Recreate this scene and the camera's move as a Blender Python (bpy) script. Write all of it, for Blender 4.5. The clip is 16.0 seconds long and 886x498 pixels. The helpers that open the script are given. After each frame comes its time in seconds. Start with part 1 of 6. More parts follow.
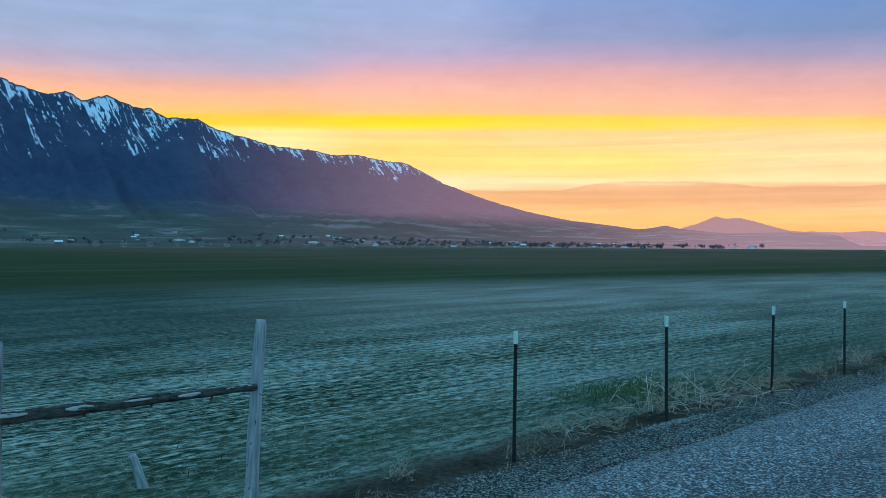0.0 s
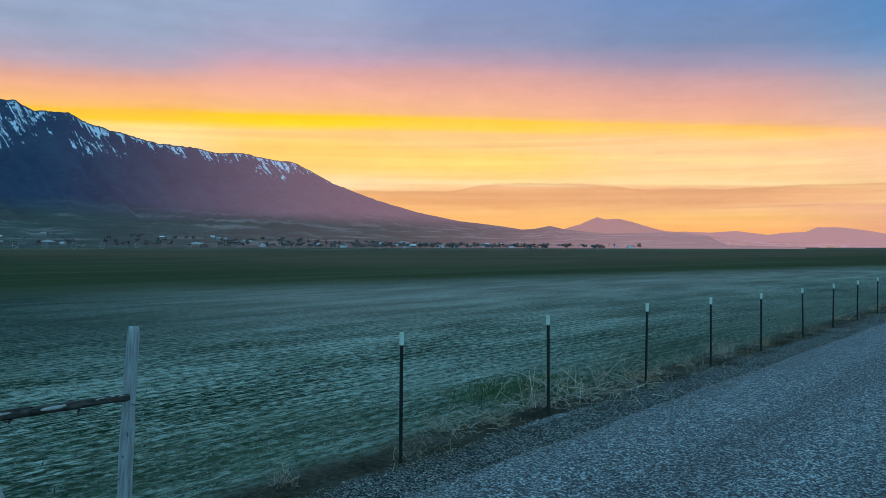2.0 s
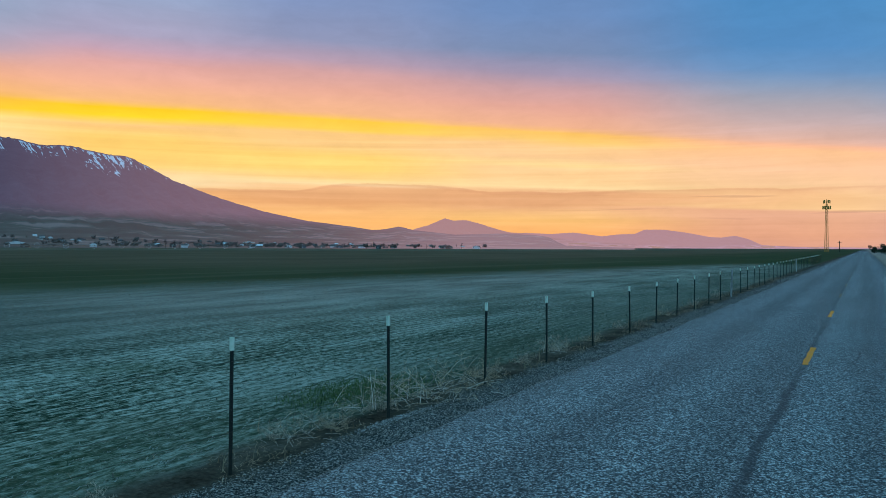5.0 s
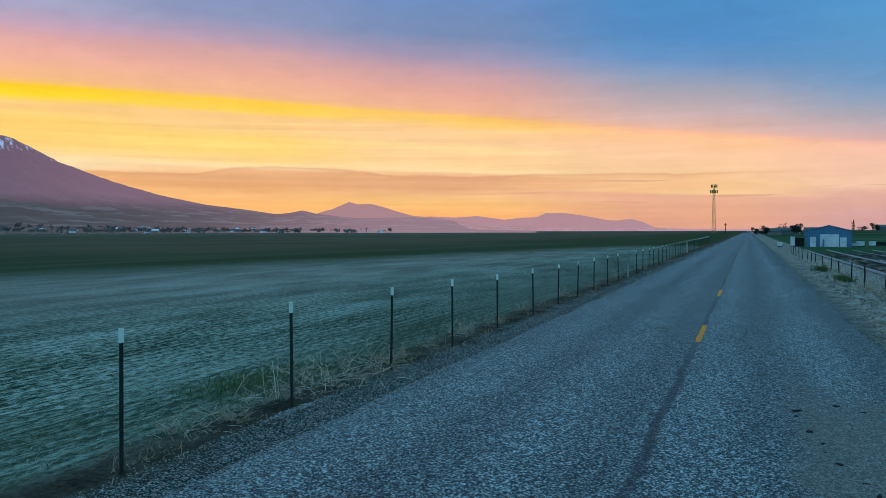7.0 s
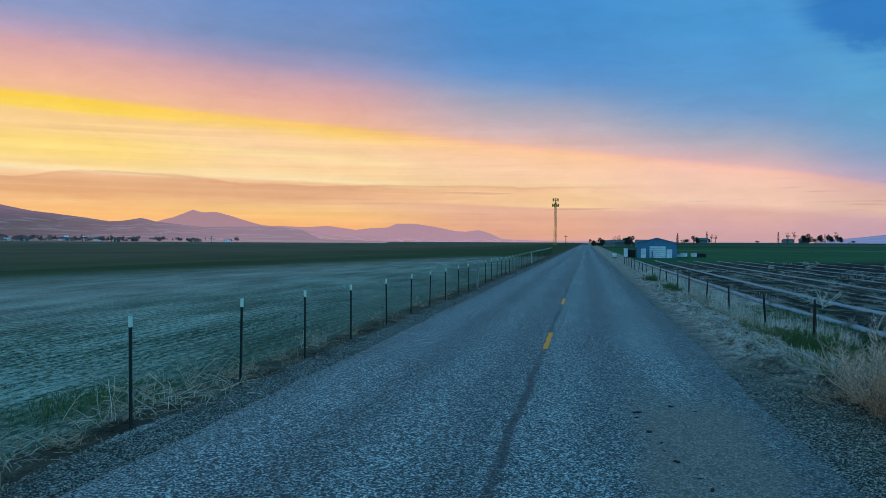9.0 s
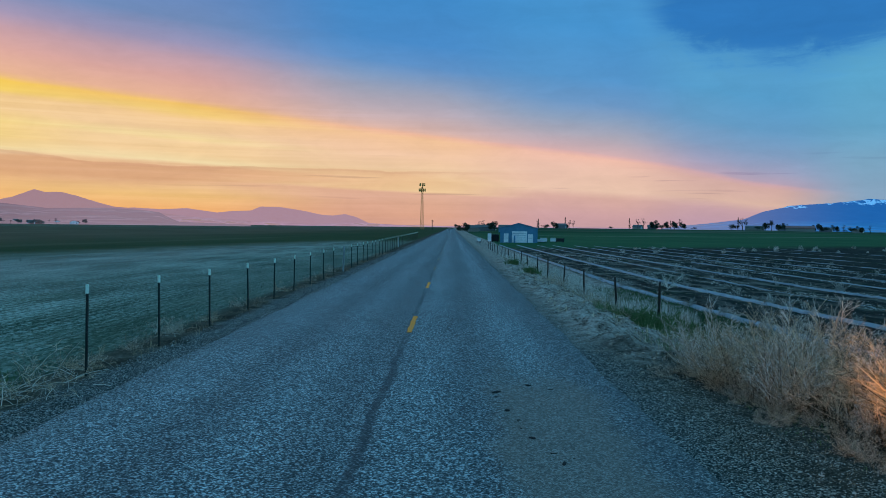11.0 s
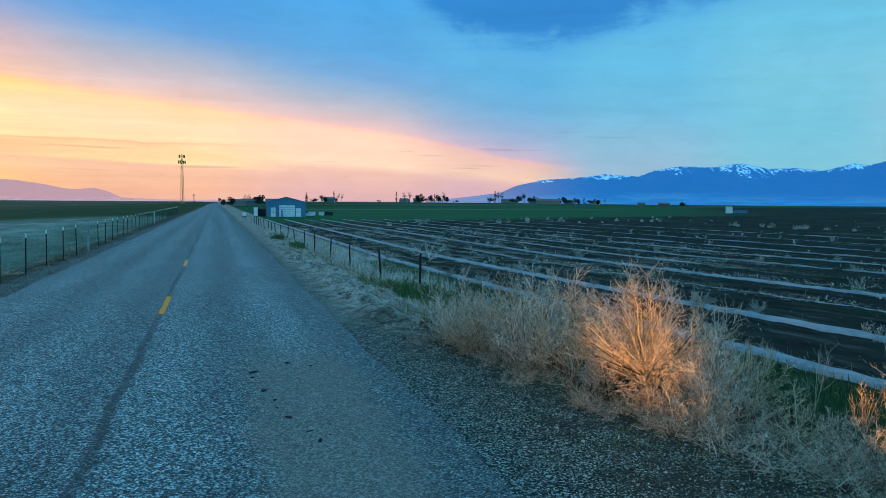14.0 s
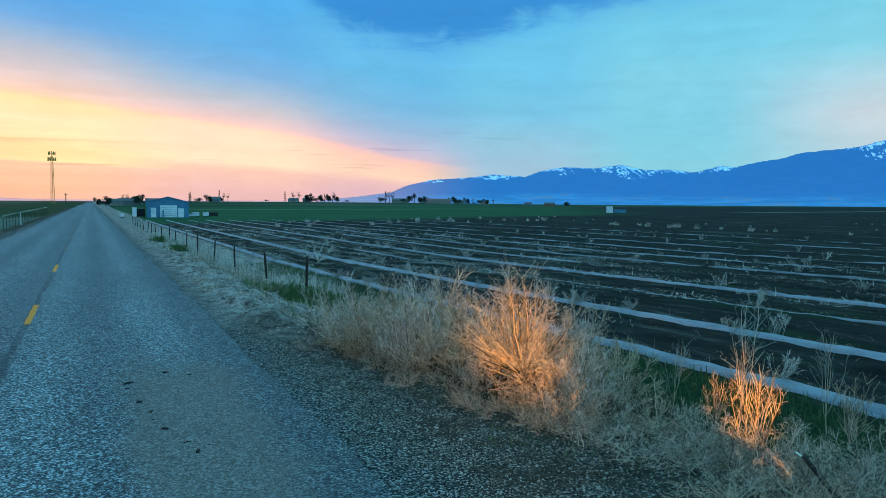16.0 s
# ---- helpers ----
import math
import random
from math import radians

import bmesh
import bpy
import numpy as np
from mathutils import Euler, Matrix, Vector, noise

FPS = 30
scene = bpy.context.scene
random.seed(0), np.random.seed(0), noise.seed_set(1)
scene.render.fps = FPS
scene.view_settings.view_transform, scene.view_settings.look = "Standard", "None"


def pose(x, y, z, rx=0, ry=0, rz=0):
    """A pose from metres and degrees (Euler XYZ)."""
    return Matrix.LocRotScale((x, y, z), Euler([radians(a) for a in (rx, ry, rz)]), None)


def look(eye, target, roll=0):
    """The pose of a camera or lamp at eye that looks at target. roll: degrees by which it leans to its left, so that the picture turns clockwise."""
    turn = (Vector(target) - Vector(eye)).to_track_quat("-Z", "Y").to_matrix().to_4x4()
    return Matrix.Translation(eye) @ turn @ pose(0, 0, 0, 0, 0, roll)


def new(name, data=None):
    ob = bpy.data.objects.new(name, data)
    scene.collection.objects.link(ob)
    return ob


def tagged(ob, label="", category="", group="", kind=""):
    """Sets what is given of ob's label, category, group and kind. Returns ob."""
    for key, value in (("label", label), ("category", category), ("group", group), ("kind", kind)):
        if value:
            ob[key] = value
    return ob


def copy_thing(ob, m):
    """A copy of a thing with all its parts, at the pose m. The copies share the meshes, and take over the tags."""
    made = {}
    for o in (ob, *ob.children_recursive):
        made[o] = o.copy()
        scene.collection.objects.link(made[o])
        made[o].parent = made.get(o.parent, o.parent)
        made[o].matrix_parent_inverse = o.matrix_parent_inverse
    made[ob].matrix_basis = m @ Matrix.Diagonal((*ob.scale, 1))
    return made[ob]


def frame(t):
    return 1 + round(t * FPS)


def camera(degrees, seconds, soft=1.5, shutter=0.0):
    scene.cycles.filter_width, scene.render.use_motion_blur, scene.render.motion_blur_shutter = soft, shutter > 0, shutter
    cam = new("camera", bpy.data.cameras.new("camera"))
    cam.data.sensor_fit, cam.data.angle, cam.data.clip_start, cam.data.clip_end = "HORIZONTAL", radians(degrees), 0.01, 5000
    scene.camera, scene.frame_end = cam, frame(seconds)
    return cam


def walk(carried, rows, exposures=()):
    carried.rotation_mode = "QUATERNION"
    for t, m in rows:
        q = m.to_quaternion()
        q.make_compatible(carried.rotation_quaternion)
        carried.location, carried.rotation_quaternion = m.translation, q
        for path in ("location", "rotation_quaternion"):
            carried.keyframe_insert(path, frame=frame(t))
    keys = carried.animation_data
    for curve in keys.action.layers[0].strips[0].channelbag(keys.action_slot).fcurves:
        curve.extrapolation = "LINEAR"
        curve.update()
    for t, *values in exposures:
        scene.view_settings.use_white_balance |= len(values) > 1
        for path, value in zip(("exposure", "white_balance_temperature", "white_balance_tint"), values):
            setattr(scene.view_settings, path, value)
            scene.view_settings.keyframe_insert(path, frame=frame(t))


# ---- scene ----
cam = camera(61.1, 16.0, soft=0.7)

PATH = [
    (0, (0.421, -0.35, 2.357), (-1.093, 0.958, 2.348), 0.3),
    (0.5, (0.442, -0.353, 2.366), (-1.02, 1.011, 2.359), 0.2),
    (1, (0.453, -0.35, 2.359), (-0.954, 1.072, 2.352), 0.2),
    (1.5, (0.442, -0.339, 2.371), (-0.91, 1.135, 2.37), 0.2),
    (2, (0.457, -0.313, 2.372), (-0.85, 1.201, 2.365), 0.1),
    (2.5, (0.438, -0.276, 2.374), (-0.814, 1.283, 2.354), 0.0),
    (3, (0.436, -0.254, 2.379), (-0.768, 1.343, 2.356), 0.1),
    (3.5, (0.48, -0.238, 2.367), (-0.69, 1.384, 2.352), -0.1),
    (4, (0.478, -0.193, 2.377), (-0.635, 1.469, 2.38), 0.1),
    (6.3, (0.447, 0.01, 2.359), (-0.37, 1.835, 2.314), 0.1),
    (6.5, (0.428, 0.022, 2.366), (-0.369, 1.856, 2.317), 0.1),
    (7, (0.391, 0.066, 2.371), (-0.362, 1.919, 2.323), -0.1),
    (7.5, (0.342, 0.07, 2.374), (-0.295, 1.965, 2.336), 0.0),
    (8, (0.3, 0.097, 2.378), (-0.208, 2.031, 2.358), 0.6),
    (8.5, (0.286, 0.135, 2.379), (-0.156, 2.086, 2.36), 0.5),
    (9, (0.286, 0.154, 2.366), (-0.088, 2.118, 2.346), 0.3),
    (9.2, (0.267, 0.137, 2.379), (-0.074, 2.108, 2.369), 1.2),
    (11.5, (0.358, 0.237, 2.358), (0.397, 2.235, 2.283), 0.2),
    (12, (0.384, 0.277, 2.359), (0.488, 2.273, 2.275), 0.5),
    (12.5, (0.426, 0.27, 2.363), (0.677, 2.252, 2.272), 0.5),
    (13, (0.467, 0.257, 2.369), (0.856, 2.216, 2.263), 0.7),
    (13.5, (0.511, 0.294, 2.356), (1.027, 2.223, 2.24), 0.7),
    (14, (0.532, 0.334, 2.358), (1.11, 2.244, 2.235), 0.4),
    (14.5, (0.554, 0.344, 2.354), (1.195, 2.234, 2.226), 0.3),
    (15, (0.583, 0.348, 2.348), (1.301, 2.21, 2.222), 0.1),
    (15.5, (0.598, 0.25, 2.398), (1.374, 2.089, 2.28), 0.2),
    (16, (0.593, 0.134, 2.438), (1.441, 1.941, 2.316), 0.4),
]
walk(cam, [(t, look(eye, target, roll)) for t, eye, target, roll in PATH],
     [(0.0, 0.26, 6250, 10), (0.7, 0.14, 6500, 10), (3.5, 0.04, 6650, 10), (7.0, 0.03, 6400, 10), (9.0, 0.03, 5900, 8), (11.5, -0.07, 5750, 5), (12.5, 0.07, 5650, 3), (14.0, 0.38, 5850, 0), (16.0, 0.54, 6100, -2)])

# ---- world: dusk sky, the sun gone behind the ridge ----
world = bpy.data.worlds.new("dusk_sky")
scene.world = world
world.use_nodes = True


class Graph:
    """Short hand for building node trees."""

    def __init__(self, tree):
        self.tree, self.nodes, self.links = tree, tree.nodes, tree.links

    def put(self, socket, value):
        if isinstance(value, bpy.types.NodeSocket):
            self.links.new(value, socket)
        elif value is not None:
            socket.default_value = value

    def math(self, op, a, b=None, c=None, clamp=False):
        n = self.nodes.new("ShaderNodeMath")
        n.operation, n.use_clamp = op, clamp
        for s, v in zip(n.inputs, (a, b, c)):
            self.put(s, v)
        return n.outputs[0]

    def span(self, v, a, b, c=0.0, d=1.0, smooth=True):
        n = self.nodes.new("ShaderNodeMapRange")
        n.interpolation_type = "SMOOTHSTEP" if smooth else "LINEAR"
        for s, x in zip(n.inputs, (v, a, b, c, d)):
            self.put(s, x)
        return n.outputs[0]

    def mix(self, f, a, b, blend="MIX"):
        n = self.nodes.new("ShaderNodeMix")
        n.data_type, n.blend_type, n.clamp_result = "RGBA", blend, False
        self.put(n.inputs[0], f)
        for s, v in zip((n.inputs[6], n.inputs[7]), (a, b)):
            self.put(s, (*v, 1.0) if isinstance(v, tuple) and len(v) == 3 else v)
        return n.outputs[2]

    def ramp(self, f, stops, ease=False):
        n = self.nodes.new("ShaderNodeValToRGB")
        r = n.color_ramp
        r.interpolation = "EASE" if ease else "LINEAR"
        while len(r.elements) < len(stops):
            r.elements.new(0.5)
        for e, (p, c) in zip(r.elements, stops):
            e.position = p
            e.color = (*c, 1.0) if isinstance(c, tuple) else (c, c, c, 1.0)
        self.put(n.inputs[0], f)
        return n.outputs[0]

    def curve(self, f, points):
        """A smooth value through (place, value) points, both from 0 to 1."""
        n = self.nodes.new("ShaderNodeFloatCurve")
        c = n.mapping.curves[0]
        while len(c.points) < len(points):
            c.points.new(0.5, 0.5)
        for q, p in zip(c.points, points):
            q.location = p
        n.mapping.update()
        self.put(n.inputs[1], f)
        return n.outputs[0]

    def vec(self, x=0.0, y=0.0, z=0.0):
        n = self.nodes.new("ShaderNodeCombineXYZ")
        for s, v in zip(n.inputs, (x, y, z)):
            self.put(s, v)
        return n.outputs[0]

    def apart(self, v):
        n = self.nodes.new("ShaderNodeSeparateXYZ")
        self.put(n.inputs[0], v)
        return n.outputs

    def scaled(self, v, s):
        n = self.nodes.new("ShaderNodeVectorMath")
        n.operation = "MULTIPLY"
        self.put(n.inputs[0], v)
        n.inputs[1].default_value = s
        return n.outputs[0]

    def noise(self, v, scale, detail=4.0, rough=0.55, warp=0.0):
        n = self.nodes.new("ShaderNodeTexNoise")
        for k, x in (("Vector", v), ("Scale", scale), ("Detail", detail), ("Roughness", rough), ("Distortion", warp)):
            self.put(n.inputs[k], x)
        return n.outputs[0]

    def cells(self, v, scale, feature="F1", out=0):
        n = self.nodes.new("ShaderNodeTexVoronoi")
        n.feature = feature
        self.put(n.inputs["Vector"], v)
        self.put(n.inputs["Scale"], scale)
        return n.outputs[out]

    def coords(self, kind="Object"):
        return self.nodes.new("ShaderNodeTexCoord").outputs[kind]

    def bump(self, h, strength=0.5, distance=0.02, normal=None):
        n = self.nodes.new("ShaderNodeBump")
        self.put(n.inputs["Strength"], strength)
        self.put(n.inputs["Distance"], distance)
        self.put(n.inputs["Height"], h)
        if normal is not None:
            self.put(n.inputs["Normal"], normal)
        return n.outputs[0]


def lin(r, g, b):
    """A colour of a screen, 0 to 255, as light."""
    return tuple(((c / 255 + 0.055) / 1.055) ** 2.4 if c > 10 else c / 3294.6 for c in (r, g, b))


def build_sky():
    g = Graph(world.node_tree)
    g.nodes.clear()
    d = g.apart(g.coords("Generated"))
    az = g.math("MULTIPLY", g.math("ARCTAN2", d[0], d[1]), 180 / math.pi)
    el = g.math("MULTIPLY", g.math("ARCSINE", d[2]), 180 / math.pi)
    # streaks drawn out along the horizon
    streak = g.math("SUBTRACT", g.noise(g.vec(g.math("MULTIPLY", az, 0.035), g.math("MULTIPLY", el, 0.55)), 1.0, 5, 0.6, 0.4), 0.5)
    wisp = g.math("SUBTRACT", g.noise(g.vec(g.math("MULTIPLY", az, 0.12), g.math("MULTIPLY", el, 0.9), 7.0), 1.0, 6, 0.62, 0.7), 0.5)
    # the lower edge of the cloud deck sinks towards the north
    edge = g.math("MULTIPLY", g.curve(g.span(az, -90, 90, smooth=False), [
        (0.0, 0.74), (0.12, 0.785), (0.19, 0.822), (0.266, 0.827), (0.34, 0.78), (0.40, 0.715), (0.455, 0.64), (0.50, 0.57), (0.54, 0.505), (0.578, 0.43), (0.605, 0.35), (0.625, 0.28), (0.68, 0.20), (1.0, 0.15)]), 12.0)
    e2 = g.math("ADD", el, g.math("ADD", g.math("MULTIPLY", streak, 0.34), g.math("MULTIPLY", wisp, 0.22)))
    low = g.math("MULTIPLY", g.math("DIVIDE", e2, edge), 0.5, clamp=True)
    high = g.math("MULTIPLY", g.math("DIVIDE", g.math("SUBTRACT", e2, edge), 18.0), 0.5, clamp=True)
    f = g.math("ADD", g.math("MINIMUM", low, 0.5), high)
    columns = [
        (-64, [(0.0, lin(250, 185, 115)), (0.36, lin(255, 224, 165)), (0.43, lin(255, 222, 140)), (0.46, lin(255, 206, 60)), (0.49, lin(253, 196, 70)), (0.51, lin(250, 188, 122)), (0.539, lin(238, 176, 142)),
               (0.556, lin(222, 168, 152)), (0.583, lin(186, 166, 182)), (0.611, lin(165, 165, 190)), (0.653, lin(150, 166, 196)), (1.0, lin(128, 165, 205))]),
        (-52, [(0.0, lin(250, 185, 110)), (0.10, lin(255, 192, 112)), (0.20, lin(251, 200, 136)), (0.225, lin(255, 228, 178)), (0.258, lin(255, 222, 165)), (0.282, lin(255, 214, 132)), (0.31, lin(255, 212, 122)),
               (0.362, lin(255, 210, 116)), (0.388, lin(255, 210, 118)), (0.425, lin(254, 206, 134)), (0.442, lin(255, 212, 95)), (0.456, lin(255, 219, 50)), (0.484, lin(255, 208, 42)), (0.506, lin(247, 188, 132)),
               (0.54, lin(240, 178, 152)), (0.575, lin(226, 170, 165)), (0.60, lin(198, 164, 182)), (0.63, lin(168, 162, 190)), (0.70, lin(150, 166, 200)), (1.0, lin(120, 165, 208))]),
        (-38, [(0.0, lin(248, 178, 114)), (0.10, lin(254, 190, 118)), (0.20, lin(245, 194, 140)), (0.232, lin(248, 200, 145)), (0.242, lin(255, 226, 172)), (0.266, lin(255, 214, 140)), (0.30, lin(255, 216, 124)),
               (0.345, lin(255, 214, 120)), (0.39, lin(254, 208, 140)), (0.432, lin(254, 207, 136)), (0.450, lin(255, 211, 88)), (0.484, lin(255, 206, 72)), (0.506, lin(244, 184, 140)), (0.55, lin(234, 174, 155)),
               (0.585, lin(214, 165, 165)), (0.61, lin(182, 157, 177)), (0.65, lin(142, 150, 184)), (0.72, lin(128, 148, 190)), (1.0, lin(102, 147, 197))]),
        (-22, [(0.0, lin(240, 160, 118)), (0.056, lin(255, 182, 112)), (0.117, lin(250, 195, 122)), (0.168, lin(244, 192, 140)), (0.243, lin(240, 190, 140)), (0.257, lin(255, 223, 166)),
               (0.296, lin(254, 210, 152)), (0.335, lin(255, 211, 154)), (0.352, lin(255, 219, 154)), (0.383, lin(253, 208, 154)), (0.43, lin(254, 206, 146)), (0.458, lin(255, 208, 118)), (0.486, lin(255, 200, 104)),
               (0.508, lin(238, 178, 144)), (0.545, lin(226, 168, 154)), (0.58, lin(202, 160, 164)), (0.612, lin(162, 150, 176)), (0.655, lin(122, 142, 180)), (0.73, lin(108, 140, 188)), (1.0, lin(88, 140, 194))]),
        (-4, [(0.0, lin(222, 162, 138)), (0.06, lin(230, 168, 136)), (0.175, lin(232, 176, 144)), (0.19, lin(249, 204, 150)), (0.25, lin(251, 207, 152)), (0.30, lin(250, 205, 159)), (0.38, lin(250, 200, 159)),
             (0.462, lin(252, 197, 148)), (0.486, lin(249, 188, 152)), (0.510, lin(221, 182, 170)), (0.540, lin(196, 174, 176)), (0.575, lin(168, 166, 180)), (0.605, lin(138, 158, 188)),
             (0.635, lin(104, 146, 192)), (0.68, lin(84, 140, 194)), (0.78, lin(76, 139, 194)), (1.0, lin(76, 142, 195))]),
        (10, [(0.0, lin(208, 160, 158)), (0.08, lin(214, 163, 158)), (0.20, lin(226, 174, 156)), (0.25, lin(244, 198, 168)), (0.40, lin(246, 195, 168)), (0.465, lin(248, 190, 164)), (0.488, lin(234, 180, 168)),
              (0.510, lin(208, 175, 174)), (0.535, lin(180, 170, 178)), (0.565, lin(150, 163, 184)), (0.60, lin(118, 154, 192)), (0.65, lin(96, 150, 196)), (0.75, lin(82, 147, 198)), (1.0, lin(84, 150, 200))]),
        (21, [(0.0, lin(196, 154, 162)), (0.085, lin(200, 157, 164)), (0.183, lin(208, 163, 162)), (0.268, lin(228, 183, 160)), (0.427, lin(222, 175, 160)), (0.470, lin(216, 170, 168)),
              (0.502, lin(190, 165, 178)), (0.525, lin(164, 162, 184)), (0.555, lin(138, 160, 188)), (0.60, lin(112, 158, 192)), (0.66, lin(98, 158, 196)), (1.0, lin(92, 158, 200))]),
        (31, [(0.0, lin(150, 166, 186)), (0.5, lin(146, 168, 187)), (0.56, lin(132, 167, 188)), (0.62, lin(112, 166, 194)), (0.70, lin(104, 167, 198)), (1.0, lin(90, 160, 199))]),
        (42, [(0.0, lin(132, 174, 190)), (0.5, lin(126, 175, 190)), (0.6, lin(117, 172, 191)), (0.7, lin(120, 176, 196)), (0.78, lin(110, 173, 198)), (1.0, lin(95, 163, 198))]),
        (58, [(0.0, lin(150, 178, 190)), (0.55, lin(166, 179, 188)), (0.62, lin(180, 181, 188)), (0.68, lin(160, 180, 192)), (0.75, lin(122, 178, 196)), (1.0, lin(100, 170, 196))]),
    ]
    colour, before = None, None
    for a, stops in columns:
        c = g.ramp(f, stops)
        colour = c if colour is None else g.mix(g.span(az, before + 2, a - 2), colour, c)
        before = a
    # behind, away from the sunset, plain dusk blue
    plain = g.ramp(g.span(el, 0, 60, smooth=False), [(0.0, lin(132, 184, 214)), (0.3, lin(122, 185, 223)), (1.0, lin(112, 183, 227))])
    colour = g.mix(g.span(g.math("ABSOLUTE", az), 84, 125), colour, plain)
    mottle = g.noise(g.vec(g.math("MULTIPLY", az, 0.30), g.math("MULTIPLY", el, 0.75), 11.0), 1.0, 7, 0.66, 0.5)
    # a darker cloud hanging to the north
    belly = g.math("MULTIPLY", g.curve(g.span(az, 12, 52, smooth=False), [
        (0.0, 0.80), (0.06, 0.69), (0.13, 0.615), (0.24, 0.565), (0.345, 0.54), (0.42, 0.575), (0.48, 0.615), (0.60, 0.655), (0.75, 0.685), (1.0, 0.76)]), 20.0)
    under = g.math("ADD", g.math("SUBTRACT", el, belly), g.math("ADD", g.math("MULTIPLY", wisp, 1.6), g.math("MULTIPLY", g.math("SUBTRACT", mottle, 0.5), 2.6)))
    dim = g.math("MULTIPLY", g.span(under, -0.8, 2.2), g.math("MULTIPLY", g.span(g.math("ADD", az, g.math("MULTIPLY", wisp, 2.5)), 13.2, 16.4), g.span(az, 50, 32, 0.35, 0.95)))
    colour = g.mix(g.math("MULTIPLY", dim, g.span(el, 24, 17)), colour, g.mix(g.span(g.math("ADD", under, g.math("MULTIPLY", mottle, 3.0)), 1.4, 3.4), lin(76, 142, 196), lin(56, 118, 180)))
    # fine light and dark streaks
    colour = g.mix(1.0, colour, g.ramp(g.math("ADD", streak, 0.5), [(0.25, 0.95), (0.75, 1.05)]), "MULTIPLY")
    colour = g.mix(1.0, colour, g.ramp(mottle, [(0.3, 0.955), (0.7, 1.045)]), "MULTIPLY")
    # thin lit layers in the glow
    layers = g.noise(g.vec(g.math("MULTIPLY", az, 0.045), g.math("MULTIPLY", el, 2.1), 17.0), 1.0, 4, 0.6, 0.4)
    colour = g.mix(g.math("MULTIPLY", g.span(el, 9.5, 8.0), g.span(az, 18, -20, 0.0, 0.85)), colour, g.mix(1.0, colour, g.ramp(layers, [(0.30, (0.93, 0.90, 0.86)), (0.52, (1.0, 0.99, 0.98)), (0.70, (1.06, 1.07, 1.12))]), "MULTIPLY"))
    # small flat cloud bars low in the glow
    bars = g.noise(g.vec(g.math("MULTIPLY", az, 0.09), g.math("MULTIPLY", el, 2.6), 3.0), 1.0, 4, 0.5, 0.3)
    bars = g.math("MULTIPLY", g.span(bars, 0.62, 0.70), g.math("MULTIPLY", g.span(el, 1.5, 2.6), g.span(el, 6.0, 4.2)))
    colour = g.mix(g.math("MULTIPLY", bars, g.math("MULTIPLY", g.span(az, -30, -5), g.span(az, 36, 24))), colour, g.mix(1.0, colour, (0.82, 0.80, 0.86), "MULTIPLY"))
    # a flat bank of darker cloud over the far hills
    crown = g.math("MULTIPLY", g.math("MULTIPLY", g.span(az, -41, -37), g.span(az, -25.5, -30.5)), 0.55)
    top = g.math("ADD", g.math("ADD", g.math("ADD", 4.22, crown), g.math("MULTIPLY", wisp, 0.6)), g.math("MULTIPLY", streak, 0.4))
    over = g.math("SUBTRACT", el, top)
    bank = g.math("MULTIPLY", g.span(over, 0.05, -0.06), g.span(g.math("ADD", el, g.math("MULTIPLY", wisp, 1.5)), 2.4, 3.5))
    bank = g.math("MULTIPLY", bank, g.math("MULTIPLY", g.span(g.math("ADD", az, g.math("MULTIPLY", wisp, 14.0)), -52, -45), g.span(g.math("ADD", az, g.math("MULTIPLY", wisp, 20.0)), 8, -9)))
    colour = g.mix(bank, colour, g.mix(1.0, colour, (0.90, 0.80, 0.80), "MULTIPLY"))
    rim = g.math("MULTIPLY", g.span(g.math("ABSOLUTE", g.math("ADD", over, 0.12)), 0.14, 0.02), bank)
    colour = g.mix(g.math("MULTIPLY", rim, 0.35), colour, g.mix(1.0, colour, (0.86, 0.80, 0.82), "MULTIPLY"))
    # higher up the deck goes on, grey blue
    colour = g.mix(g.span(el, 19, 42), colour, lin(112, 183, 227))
    colour = g.mix(g.span(el, -1, -8), colour, (0.05, 0.06, 0.07))
    back = g.nodes.new("ShaderNodeBackground")
    g.put(back.inputs[0], colour)
    back.inputs[1].default_value = SKY_STRENGTH
    g.links.new(back.outputs[0], g.nodes.new("ShaderNodeOutputWorld").inputs[0])


SKY_STRENGTH = 1.0
build_sky()

# the amber lamps of the vehicle that the viewer stands on, shining on the roadside weeds
for aim, power, cone in (((5.75, 8.75, 0.66), 4600.0, 11.0), ((5.3, 9.4, 1.1), 620.0, 30), ((6.62, 5.66, 0.42), 4300.0, 7.5)):
    lamp = new("vehicle_lamp", bpy.data.lights.new("vehicle_lamp", "SPOT"))
    lamp.data.energy, lamp.data.color = power, (1.0, 0.38, 0.03)
    lamp.data.spot_size, lamp.data.spot_blend, lamp.data.shadow_soft_size = radians(cone), 1.0, 0.05
    lamp.matrix_world = look((2.3, 0.4, 0.8), aim)


# ---- materials ----
def material(name):
    m = bpy.data.materials.new(name)
    m.use_nodes = True
    g = Graph(m.node_tree)
    return m, g, g.nodes["Principled BSDF"]


